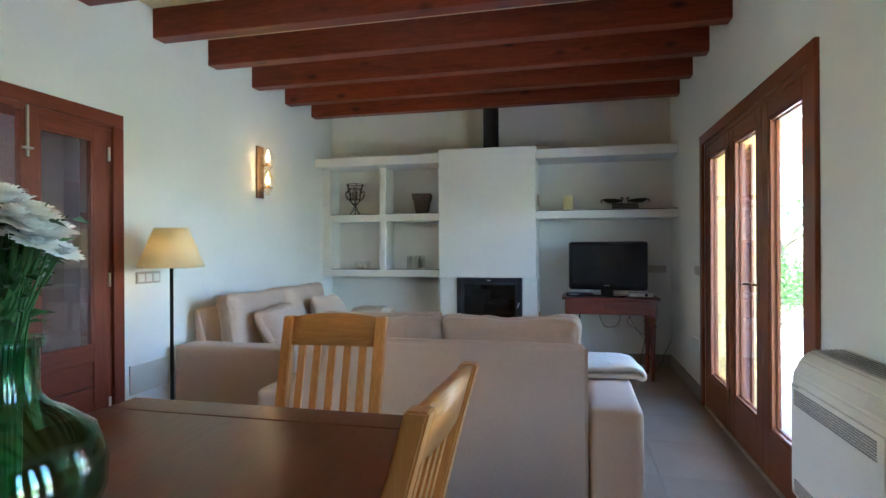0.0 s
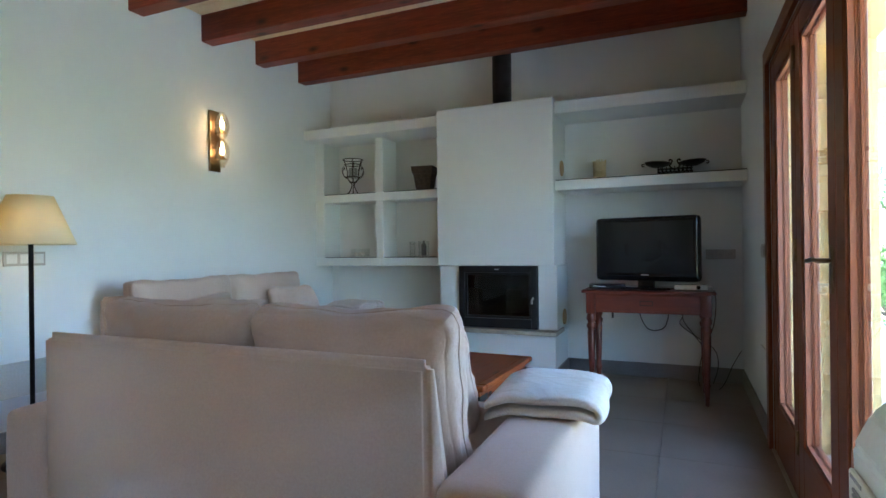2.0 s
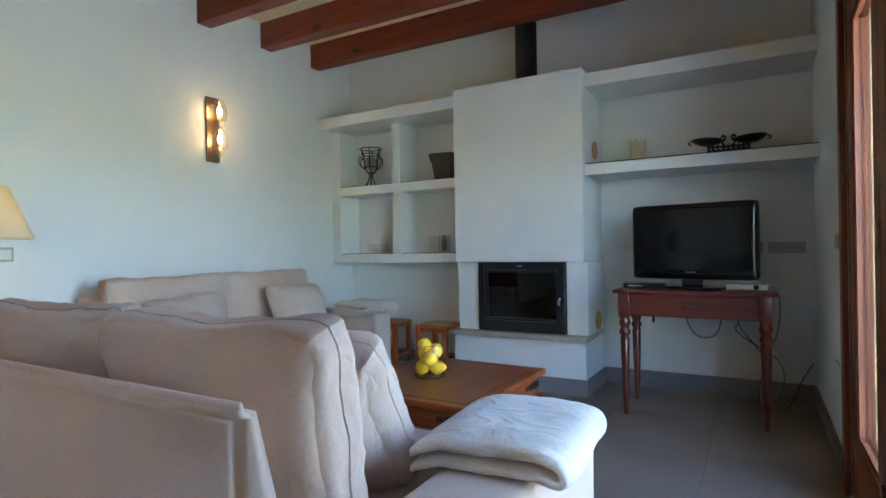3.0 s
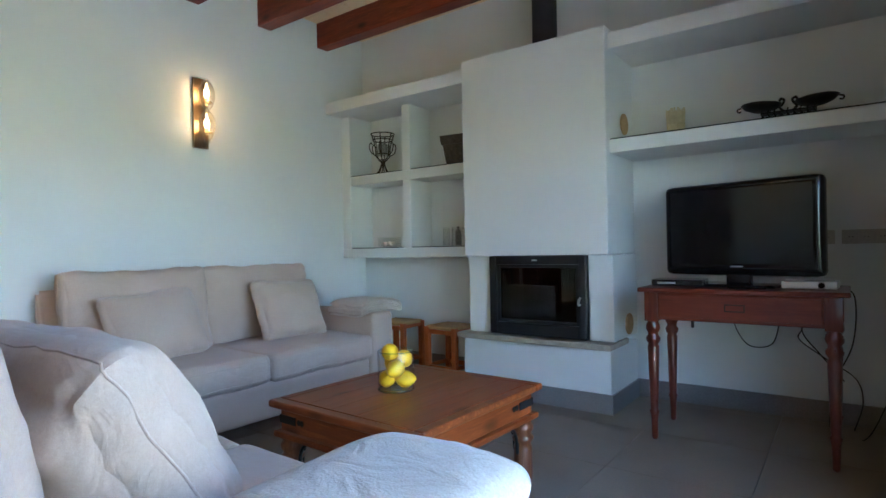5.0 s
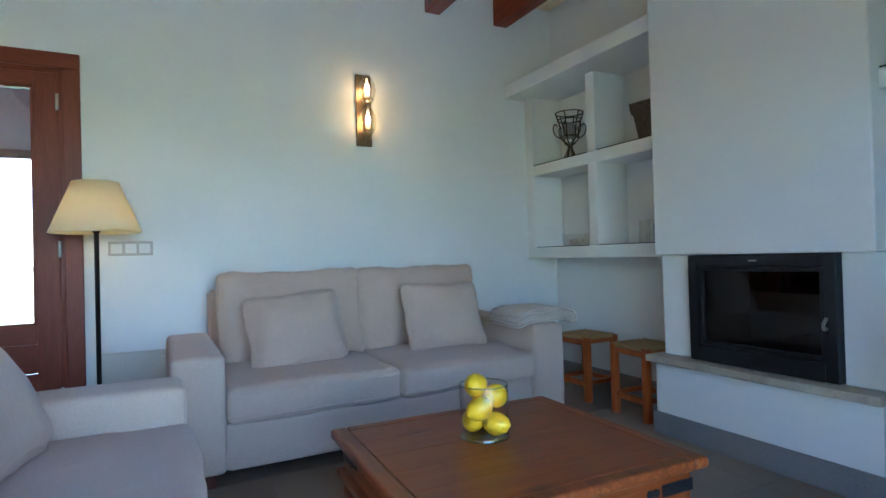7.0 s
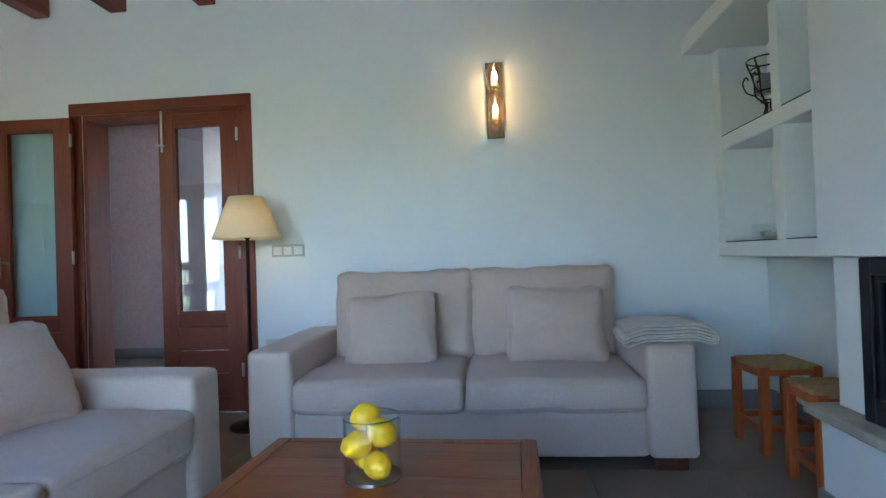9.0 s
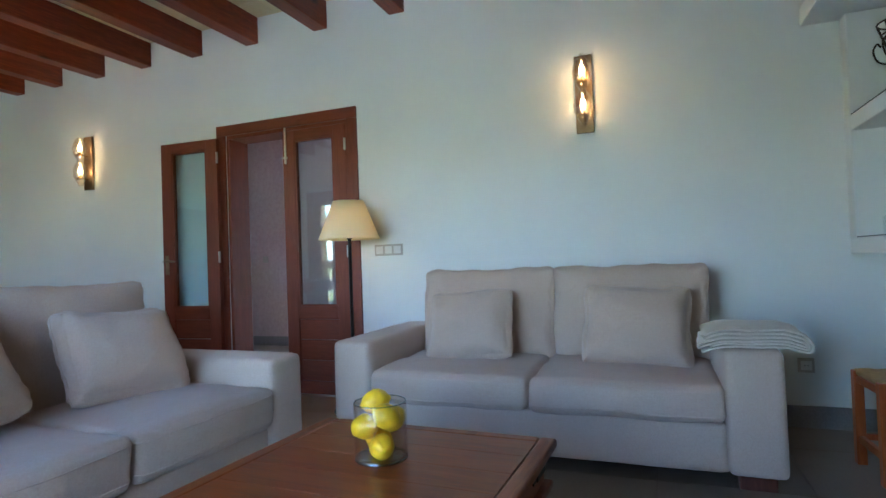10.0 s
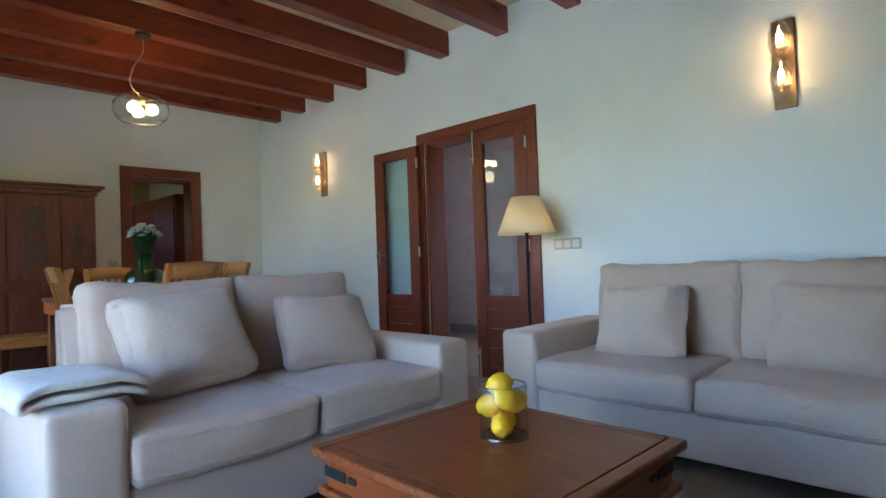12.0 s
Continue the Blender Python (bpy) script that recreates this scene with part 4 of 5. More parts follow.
# ---- television corner ----
tt = thing("console_table", "red-brown mahogany console table with turned legs", "table", (1.0, 6.96, 0))
part("tabletop", boxes((-0.455, 0.455, -0.25, 0.25, 0.735, 0.757), bev=0.006), CONSOLE_X, tt)
for r in ((-0.415, 0.415, -0.215, -0.195), (-0.415, 0.415, 0.195, 0.215), (-0.415, -0.395, -0.194, 0.194), (0.395, 0.415, -0.194, 0.194)):
    part("apron", boxes((*r, 0.60, 0.7345), bev=0.003), CONSOLE_X, tt)
dr = part("drawer", boxes((-0.35, 0.35, -0.222, -0.2155, 0.615, 0.722), bev=0.002), CONSOLE_X, tt)
part("drawer_pull", boxes((-0.045, 0.045, -0.226, -0.2225, 0.652, 0.658), (-0.045, 0.045, -0.226, -0.2225, 0.682, 0.688), (-0.045, -0.039, -0.226, -0.2225, 0.658, 0.682), (0.039, 0.045, -0.226, -0.2225, 0.658, 0.682)), BROWN_IRON, dr, "recessed dark bronze drawer pull")
CLEG = [(0.012, 0), (0.016, 0.01), (0.018, 0.10), (0.023, 0.13), (0.026, 0.14), (0.019, 0.15), (0.021, 0.17), (0.029, 0.46), (0.024, 0.475), (0.034, 0.49), (0.036, 0.505), (0.026, 0.52), (0.026, 0.53), (0.036, 0.55), (0.034, 0.57), (0.028, 0.585), (0.032, 0.60)]
for sx in (-1, 1):
    for sy in (-1, 1):
        lg = lathe(CLEG, 20, (sx * 0.392, sy * 0.192, 0))
        box(lg, sx * 0.392 - 0.034, sx * 0.392 + 0.034, sy * 0.192 - 0.034, sy * 0.192 + 0.034, 0.59, 0.7345, 0.003)
        part("leg", lg, CONSOLE_Z, tt, "", True)

tv = thing("television", "switched-off black flat television with a glossy frame", "television", (0.985, 6.97, 0.7575), -13)
part("stand", boxes((-0.20, 0.20, -0.10, 0.11, 0.0, 0.014), bev=0.006), TV_GLOSS, tv)
part("neck", boxes((-0.06, 0.06, 0.0, 0.035, 0.014, 0.08), bev=0.004), TV_GLOSS, tv)
part("body", soft(0.775, 0.075, 0.49, 0.03, (0, 0.012, 0), 12, at=(0, 0.025, 0.30)), TV_GLOSS, tv, "", True)
part("bezel", boxes((-0.365, 0.365, -0.018, -0.0095, 0.515, 0.525), (-0.365, 0.365, -0.018, -0.0095, 0.090, 0.098), (-0.365, -0.355, -0.018, -0.0095, 0.098, 0.515), (0.355, 0.365, -0.018, -0.0095, 0.098, 0.515), bev=0.001), TV_GLOSS, tv)
part("screen", boxes((-0.345, 0.345, -0.0225, -0.0155, 0.118, 0.508)), TV_SCREEN, tv, "dark reflecting screen")
part("mark", boxes((-0.03, 0.03, -0.0205, -0.0182, 0.100, 0.106)), STEEL, tv, "small silver maker's mark")
db = thing("media_player", "flat black media player under the television", "player", (0.70, 6.93, 0.7575), 4)
part("case", boxes((-0.12, 0.14, -0.09, 0.09, 0.004, 0.036), bev=0.004), TV_GLOSS, db)
part("display", boxes((-0.09, 0.0, -0.0915, -0.0902, 0.014, 0.024)), GREY_PLASTIC, db)
sb = thing("receiver_box", "small silver receiver box on the console", "receiver", (1.30, 6.92, 0.7575), -3)
part("case", boxes((-0.11, 0.11, -0.075, 0.075, 0.003, 0.038), bev=0.003), STEEL, sb)
part("dial", moved(lathe([(0.014, 0), (0.014, 0.004), (0.0, 0.005)], 16), pose(0.05, -0.0752, 0.02, 90)), TV_GLOSS, sb, "round black dial", True)
rc = thing("remote_control", "slim black remote control on the console", "remote", (1.05, 6.79, 0.7575), 80)
part("case", boxes((-0.022, 0.022, -0.085, 0.085, 0.0, 0.018), bev=0.005), TV_GLOSS, rc)
CABLES = (((0.92, 7.2, 0.62), (0.93, 7.25, 0.50), (0.99, 7.3, 0.40), (1.10, 7.28, 0.42), (1.14, 7.24, 0.55), (1.13, 7.2, 0.63)),
          ((1.02, 7.2, 0.63), (1.06, 7.26, 0.56), (1.15, 7.3, 0.57), (1.19, 7.22, 0.63)),
          ((1.20, 7.2, 0.63), (1.24, 7.32, 0.52), (1.22, 7.40, 0.44), (1.34, 7.42, 0.34), (1.47, 7.45, 0.24), (1.50, 7.5, 0.10), (1.46, 7.45, FLOOR + 0.004)),
          ((1.28, 7.2, 0.63), (1.24, 7.3, 0.5), (1.32, 7.4, 0.36), (1.42, 7.45, 0.22)),
          ((1.40, 7.22, 0.75), (1.47, 7.2, 0.70), (1.46, 7.3, 0.45), (1.38, 7.35, 0.22), (1.36, 7.38, FLOOR + 0.004), (1.5, 7.3, FLOOR + 0.004), (1.60, 7.33, 0.16), (1.66, 7.4, 0.25)))
for c in CABLES:
    cb2 = tagged(mesh_ob("cable", tube(curve_points(c, 8), 0.0035, 6), CABLE, True), "loose black cable hanging behind the console table", "cable", "cables")
plug = thing("hanging_plug", "small black plug hanging under the console", "plug", (0.72, 7.16, 0.50))
part("body", boxes((-0.008, 0.008, -0.006, 0.006, 0.0, 0.07), bev=0.003), CABLE, plug)
part("cord", tube([(0, 0, 0.069), (0.001, 0.0, 0.12)], 0.003, 6), CABLE, plug)


# ---- switches, sockets, panels ----
def plate(name, label, category, x, y, z, normal, w, h, cells, mat_c=None, kind=""):
    """A wall plate with cells; normal is 'x', '-x' or '-y'."""
    turn = {"x": 90, "-x": -90, "-y": 0}[normal]
    ob = thing(name, label, category, (x, y, z), turn)
    part("frame", boxes((-w / 2, w / 2, -0.009, -0.0005, -h / 2, h / 2), bev=0.002), BEIGE_PLASTIC, ob)
    cw = (w - 0.012) / cells
    for i in range(cells):
        cx = -w / 2 + 0.006 + cw * (i + 0.5)
        c = part("rocker" if kind != "socket" else "socket", boxes((cx - cw * 0.40, cx + cw * 0.40, -0.014, -0.0095, -h * 0.33, h * 0.33), bev=0.002), mat_c or WHITE_PLASTIC, ob)
        if kind == "socket":
            for dx in (-0.008, 0.008):
                part("pin_hole", moved(lathe([(0.003, 0), (0.003, 0.0012), (0, 0.0012)], 8), pose(cx + dx, -0.0141, 0, 90)), CABLE, c)
    return ob


plate("light_switch", "triple white light switch in a beige frame", "switch", XL, 4.488, 1.047, "x", 0.225, 0.082, 3)
plate("socket_plate", "beige wall plate with three sockets", "socket", 1.53, YF, 1.005, "-y", 0.22, 0.078, 3, BEIGE_PLASTIC, "socket")
plate("socket_plate", "single beige wall socket behind the television", "socket", 1.35, YF, 1.005, "-y", 0.078, 0.078, 1, BEIGE_PLASTIC, "socket")
plate("light_switch", "double beige light switch beside the terrace door", "switch", XR, 6.27, 1.04, "-x", 0.15, 0.08, 2, BEIGE_PLASTIC)
plate("light_switch", "small switch on the dim hall wall", "switch", -4.45, 1.62, 1.05, "x", 0.08, 0.08, 1, BEIGE_PLASTIC)
plate("socket_plate", "white wall socket above the skirting by the sofa", "socket", XL, 7.05, 0.30, "x", 0.08, 0.08, 1, None, "socket")
plate("socket_plate", "small wall socket beside the cabinet", "socket", -0.53, YB + 0.001, 1.05, "-x", 0.08, 0.08, 1, BEIGE_PLASTIC, "socket").matrix_basis = pose(-0.53, YB, 1.05, 0, 0, 180)
vp = thing("access_panel", "cream wall access panel with corner screws", "panel", (XL, 4.53, 0.355))
part("cover", boxes((0.0005, 0.010, -0.215, 0.215, -0.10, 0.10), bev=0.002), CREAM_PANEL, vp)
for sy in (-1, 1):
    for sz in (-1, 1):
        part("screw", moved(lathe([(0.004, 0), (0.003, 0.0015), (0, 0.0018)], 8), pose(0.0101, sy * 0.2, sz * 0.085, 0, 90, 0)), STEEL, vp)
vp = thing("access_panel", "cream access panel low on the wall", "panel", (XR, 6.30, 0.36))
part("cover", boxes((-0.010, -0.0005, -0.13, 0.13, -0.10, 0.10), bev=0.002), WHITE_PLASTIC, vp)


# ---- wall lamps, floor lamp, pendant ----
def sconce(y):
    s = thing("wall_lamp", "bronze wall lamp with two lit clear glass bulbs", "lamp", (XL, y, 1.985), 0, "wall lamps")
    part("backplate", boxes((0.001, 0.022, -0.055, 0.055, -0.255, 0.24), bev=0.003), BRONZE, s)
    for z in (-0.105, 0.108):
        out = [(0.020, -0.122), (0.019, -0.106), (0.024, -0.098), (0.040, -0.075), (0.054, -0.035), (0.0585, 0.005), (0.053, 0.045), (0.038, 0.082), (0.023, 0.100), (0.018, 0.106), (0.021, 0.112)]
        part("glass_shade", lathe(out + [(r - 0.0022, h) for r, h in reversed(out)], 28, (0.095, 0, z), True), EGG, s, "clear egg-shaped glass", True)
        part("bracket", lathe([(0.0, -0.056), (0.036, -0.056), (0.040, -0.053), (0.036, -0.047), (0.0, -0.046)], 24, (0.095, 0, z)), BRASS, s, "polished brass dish", True)
        part("arm", tube([(0.022, 0, z - 0.052), (0.06, 0, z - 0.052)], 0.006, 8), BRASS, s, "", True)
        part("holder", lathe([(0.013, -0.046), (0.013, -0.02), (0.010, -0.014)], 16, (0.095, 0, z)), BRASS, s, "", True)
        part("bulb", lathe([(0, -0.016), (0.009, -0.012), (0.0165, 0.010), (0.015, 0.028), (0.008, 0.045), (0, 0.054)], 16, (0.095, 0, z)), FILAMENT, s, "lit bulb", True)
    return s


sconce(5.914)
sconce(1.41)

fl = thing("floor_lamp", "black iron floor lamp with a cream conical shade", "lamp", (-1.958, 4.346, 0))
part("base", lathe([(0, 0), (0.135, 0), (0.140, 0.006), (0.135, 0.018), (0.06, 0.028), (0.025, 0.04), (0.018, 0.06), (0, 0.06)], 36), BLACK, fl, "", True)
part("pole", lathe([(0.0115, 0.06), (0.0115, 1.13), (0.018, 1.135), (0.018, 1.155), (0.012, 1.16), (0.012, 1.20), (0.0, 1.20)], 14), BLACK, fl, "", True)
SHM = SHADE
sn, sl2 = SHM.node_tree.nodes, SHM.node_tree.links
tl = sn.new("ShaderNodeBsdfTranslucent")
tl.inputs[0].default_value = (0.92, 0.84, 0.60, 1)
mxs = sn.new("ShaderNodeMixShader")
mxs.inputs[0].default_value = 0.45
sl2.new(sn["Principled BSDF"].outputs[0], mxs.inputs[1])
sl2.new(tl.outputs[0], mxs.inputs[2])
sl2.new(mxs.outputs[0], sn["Material Output"].inputs["Surface"])
part("shade", lathe([(0.205, 1.135), (0.207, 1.137), (0.105, 1.385), (0.103, 1.385), (0.2035, 1.137)], 48, closed=True), SHADE, fl, "cream fabric shade", True)
part("bulb", lathe([(0, 1.205), (0.014, 1.205), (0.022, 1.235), (0.020, 1.255), (0, 1.272)], 16), BULB, fl, "dim lit bulb", True)
part("shade_ring", lathe([(0.206, 1.131), (0.209, 1.133), (0.206, 1.1385), (0.203, 1.133)], 48, closed=True), SHADE, fl, "", True)
part("spider", tube([(-0.104, 0, 1.38), (0.104, 0, 1.38)], 0.002, 6), BLACK, fl)
tagged(mesh_ob("cable", tube(curve_points([(-1.98, 4.40, FLOOR + 0.006), (-2.1, 4.5, FLOOR + 0.004), (-2.2, 4.62, FLOOR + 0.004), (-2.25, 4.75, 0.2)], 6), 0.003, 6), CABLE, True), "thin black lamp cable on the floor", "cable", "cables")

pn = thing("pendant_lamp", "hanging lamp with an oval glass shade and lit bulbs", "lamp", (-0.20, 1.98, 0))
part("canopy", lathe([(0.0, 2.7595), (0.055, 2.7595), (0.055, 2.742), (0.048, 2.735), (0.0, 2.735)], 28, (0.03, 0.165, 0)), BLACK, pn, "dark round ceiling canopy", True)
part("cord", tube(curve_points([(0.03, 0.165, 2.735), (0.03, 0.16, 2.62), (0.09, 0.12, 2.50), (0.085, 0.04, 2.40), (0.0, 0.0, 2.325)], 8), 0.004, 6), GREY_PLASTIC, pn, "grey cord", True)
part("glass_shade", lathe([(0.10, 2.33), (0.16, 2.315), (0.195, 2.27), (0.20, 2.22), (0.185, 2.165), (0.15, 2.13), (0.148, 2.132), (0.183, 2.167), (0.197, 2.22), (0.192, 2.268), (0.158, 2.312), (0.10, 2.327)], 40, closed=True), THIN, pn, "clear glass drum", True)
part("hub", lathe([(0.0, 2.335), (0.02, 2.33), (0.022, 2.29), (0.012, 2.275), (0.0, 2.27)], 20), BRASS, pn, "brass hub", True)
for i in range(3):
    an = i * 2.094 + 0.5
    dx, dy = math.cos(an), math.sin(an)
    part("arm", tube([(0, 0, 2.29), (dx * 0.05, dy * 0.05, 2.265)], 0.012, 8), BRASS, pn, "", True)
    bl = bmesh.new()
    bmesh.ops.create_uvsphere(bl, u_segments=20, v_segments=14, radius=0.042, matrix=pose(dx * 0.078, dy * 0.078, 2.225))
    part("bulb", bl, BULB, pn, "lit round bulb", True)


# ---- dining end ----
dt = thing("dining_table", "dark brown wooden dining table with a smooth top", "table", (-0.185, 1.93, 0))
part("tabletop", boxes((-0.515, 0.515, -0.72, 0.60, 0.745, 0.775), bev=0.004), TABLE, dt)
part("end_board", boxes((-0.515, 0.515, 0.601, 0.72, 0.745, 0.775), bev=0.004), TABLE, dt)
for r in ((-0.505, 0.505, -0.71, -0.69), (-0.505, 0.505, 0.69, 0.71), (-0.505, -0.485, -0.689, 0.689), (0.485, 0.505, -0.689, 0.689)):
    part("apron", boxes((*r, 0.655, 0.7445), bev=0.003), STOOL_W, dt, "orange-stained apron")
for sx in (-1, 1):
    for sy in (-1, 1):
        part("leg", boxes((sx * 0.445 - 0.038, sx * 0.445 + 0.038, sy * 0.648 - 0.04, sy * 0.648 + 0.04, 0.0, 0.744), bev=0.006), SHEESHAM_Z, dt)


def dining_chair():
    """A slatted chair facing local -y, its back leaning towards +y."""
    c = thing("dining_chair", "honey-coloured wooden chair with a slatted back", "chair", (0, 0, 0), 0, "chairs round the table")
    lean = lambda z: 0.20 + max(0.0, z - 0.44) * 0.20 + 0.10 * max(0.0, z - 0.44) ** 2
    for sx in (-1, 1):
        pts = [(sx * (0.185 + 0.012 * max(0, z - 0.4)), lean(z) + (0.04 if z < 0.1 else 0), z) for z in (0.0, 0.2, 0.44, 0.6, 0.75, 0.88, 1.0)]
        post = bmesh.new()
        rings = []
        for i, p in enumerate(pts):
            w, d = 0.021, 0.017 + 0.006 * (1 - abs(p[2] - 0.44))
            rings.append([post.verts.new((p[0] + a * w, p[1] + b * d, p[2])) for a, b in ((-1, -1), (1, -1), (1, 1), (-1, 1))])
        for a, b in zip(rings, rings[1:]):
            for k in range(4):
                post.faces.new((a[k], a[(k + 1) % 4], b[(k + 1) % 4], b[k]))
        post.faces.new(rings[0][::-1])
        post.faces.new(rings[-1])
        bmesh.ops.bevel(post, geom=[e for e in post.edges], offset=0.004, segments=2, affect="EDGES")
        part("back_post", post, OAK_V, c)
        part("front_leg", boxes((sx * 0.19 - 0.02, sx * 0.19 + 0.02, -0.20, -0.16, 0, 0.43), bev=0.004), OAK_V, c)
        part("side_rail", boxes((sx * 0.19 - 0.011, sx * 0.19 + 0.011, -0.159, 0.185, 0.375, 0.43), bev=0.003), OAK_V, c)
    top = bmesh.new()
    n = 9
    rows = []
    for i in range(n):
        u = i / (n - 1) * 2 - 1
        x = u * 0.175
        arch = 0.012 * (1 - u * u)
        cv = -0.012 * (1 - u * u)
        rows.append([top.verts.new((x, lean(z) + cv * -1 + s * 0.011, z + (arch if z > 0.95 else 0))) for z, s in ((0.905, -1), (0.998, -1), (0.998, 1), (0.905, 1))])
    for a, b in zip(rows, rows[1:]):
        for k in range(4):
            top.faces.new((a[k], a[(k + 1) % 4], b[(k + 1) % 4], b[k]))
    top.faces.new(rows[0][::-1])
    top.faces.new(rows[-1])
    bmesh.ops.recalc_face_normals(top, faces=top.faces)
    part("top_rail", top, OAK_H, c, "", True)
    for i in range(5):
        x = -0.125 + i * 0.0625
        sl = bmesh.new()
        rr = []
        for z in (0.46, 0.58, 0.70, 0.80, 0.905):
            rr.append([sl.verts.new((x + a * 0.014, lean(z) + b * 0.006 - 0.002, z)) for a, b in ((-1, -1), (1, -1), (1, 1), (-1, 1))])
        for a, b in zip(rr, rr[1:]):
            for k in range(4):
                sl.faces.new((a[k], a[(k + 1) % 4], b[(k + 1) % 4], b[k]))
        part("slat", sl, OAK_V, c)
    part("lower_rail", boxes((-0.165, 0.165, 0.19, 0.212, 0.452, 0.50), bev=0.003), OAK_H, c)
    part("front_rail", boxes((-0.17, 0.17, -0.19, -0.17, 0.375, 0.43), bev=0.003), OAK_H, c)
    part("seat", soft(0.42, 0.40, 0.035, 0.014, (0, 0, 0.004), 8, at=(0, -0.02, 0.45)), OAK_H, c, "", True)
    for piece in c.children:
        piece.data.transform(Matrix.Diagonal((0.885, 1, 1, 1)))
    return c


ch = dining_chair()
ch.matrix_basis = pose(-0.150, 2.66, FLOOR, 0, 0, 4) @ Matrix.Diagonal((1, 1, grow("dining_chair"), 1))
copy_thing(ch, pose(0.09, 2.15, FLOOR, 0, 0, -92))
copy_thing(ch, pose(-0.50, 2.22, FLOOR, 0, 0, 92))
copy_thing(ch, pose(-0.21, 1.30, FLOOR, 0, 0, 180))
copy_thing(ch, pose(-0.52, 1.58, FLOOR, 0, 0, 90))
copy_thing(ch, pose(0.36, 0.62, FLOOR, 0, 0, 84))

# green demijohn with white flowers
vx, vy = -0.237, 1.86
dj = thing("demijohn_vase", "green glass demijohn holding white flowers", "vase", (vx, vy, 0.7752))
part("glass", lathe([(0, 0.0), (0.09, 0.0), (0.13, 0.02), (0.15, 0.07), (0.152, 0.12), (0.135, 0.17), (0.09, 0.205), (0.062, 0.22), (0.056, 0.24), (0.056, 0.305), (0.064, 0.31), (0.064, 0.325), (0.050, 0.325), (0.050, 0.24), (0.085, 0.20), (0.13, 0.165), (0.146, 0.12), (0.144, 0.07), (0.12, 0.022), (0, 0.008)], 40), GREEN, dj, "", True)
random.seed(5)
bq = thing("flower_bunch", "bunch of white daisies with dark green stems", "flowers", (vx, vy, 0.7752))
stems, leaves, petals = bmesh.new(), bmesh.new(), bmesh.new()
for i in range(66):
    an, rr = random.uniform(0, 6.28), random.uniform(0.0, 1.0) ** 0.6
    top = Vector((math.cos(an) * rr * 0.112, math.sin(an) * rr * 0.076, 0.550 - rr * rr * 0.080 + random.uniform(-0.02, 0.012)))
    low = Vector((math.cos(an) * rr * 0.03, math.sin(an) * rr * 0.03, 0.08))
    mid = Vector((math.cos(an) * rr * 0.04, math.sin(an) * rr * 0.04, 0.33))
    tube(curve_points([low, mid, top], 4), 0.0022, 5, stems)
    axis = (top - mid).normalized()
    q = axis.to_track_quat("Z", "Y").to_matrix().to_4x4()
    for ring, (count, length, tilt) in enumerate(((15, 0.036, 0.15), (13, 0.030, 0.5), (10, 0.022, 0.95))):
        for j in range(count):
            a2 = 6.283 * (j + 0.5 * ring) / count + random.uniform(-0.1, 0.1)
            m = Matrix.Translation(top) @ q @ Matrix.Rotation(a2, 4, "Z") @ Matrix.Rotation(-tilt, 4, "Y")
            pv = [petals.verts.new(m @ Vector(p)) for p in ((0.002, -0.0025, 0), (length * 0.7, -0.0085, 0.002), (length, 0, 0.001), (length * 0.7, 0.0085, 0.002), (0.002, 0.0025, 0))]
            petals.faces.new(pv)
for i in range(340):
    an, z = random.uniform(0, 6.28), random.uniform(0.34, 0.52)
    r0 = random.uniform(0.01, 0.03 + (z - 0.33) * 0.42)
    c0 = Vector((math.cos(an) * r0, math.sin(an) * r0, z))
    m = Matrix.Translation(c0) @ Euler((random.uniform(-0.9, 0.9), random.uniform(-1.2, 0.2), an)).to_matrix().to_4x4()
    s = random.uniform(0.02, 0.045)
    leaves.faces.new([leaves.verts.new(m @ Vector(p)) for p in ((0, 0, 0), (s * 0.4, -s * 0.22, 0.004), (s, 0, -0.004), (s * 0.4, s * 0.22, 0.004))])
part("greenery", stems, LEAF, bq, "green stems")
part("leaves", leaves, LEAF, bq, "dark green leaves")
part("blossoms", petals, PETAL, bq, "white petals")

# old cabinet
cab = thing("cabinet", "tall old red-brown cabinet with carved doors", "cabinet", (0.44, YB + 0.02, 0))
part("body", boxes((-0.70, 0.70, 0.0, 0.44, 0.06, 1.72), bev=0.006), CABINET_Z, cab)
part("plinth", boxes((-0.72, 0.72, 0.0, 0.46, 0.0, 0.0595), bev=0.004), CABINET_Z, cab)
part("cornice", boxes((-0.72, 0.72, 0.0, 0.465, 1.7205, 1.76), (-0.745, 0.745, 0.0, 0.49, 1.7605, 1.79), (-0.775, 0.775, 0.0, 0.52, 1.7905, 1.815), bev=0.006), CABINET_Z, cab)
part("waist", boxes((-0.71, 0.71, 0.4405, 0.455, 0.86, 0.92), bev=0.004), CABINET_Z, cab)
part("corner_panel", boxes((-0.70, -0.42, 0.4405, 0.448, 0.94, 1.70), bev=0.003), CABINET_Z, cab)
part("corner_panel", boxes((0.42, 0.70, 0.4405, 0.448, 0.94, 1.70), bev=0.003), CABINET_Z, cab)
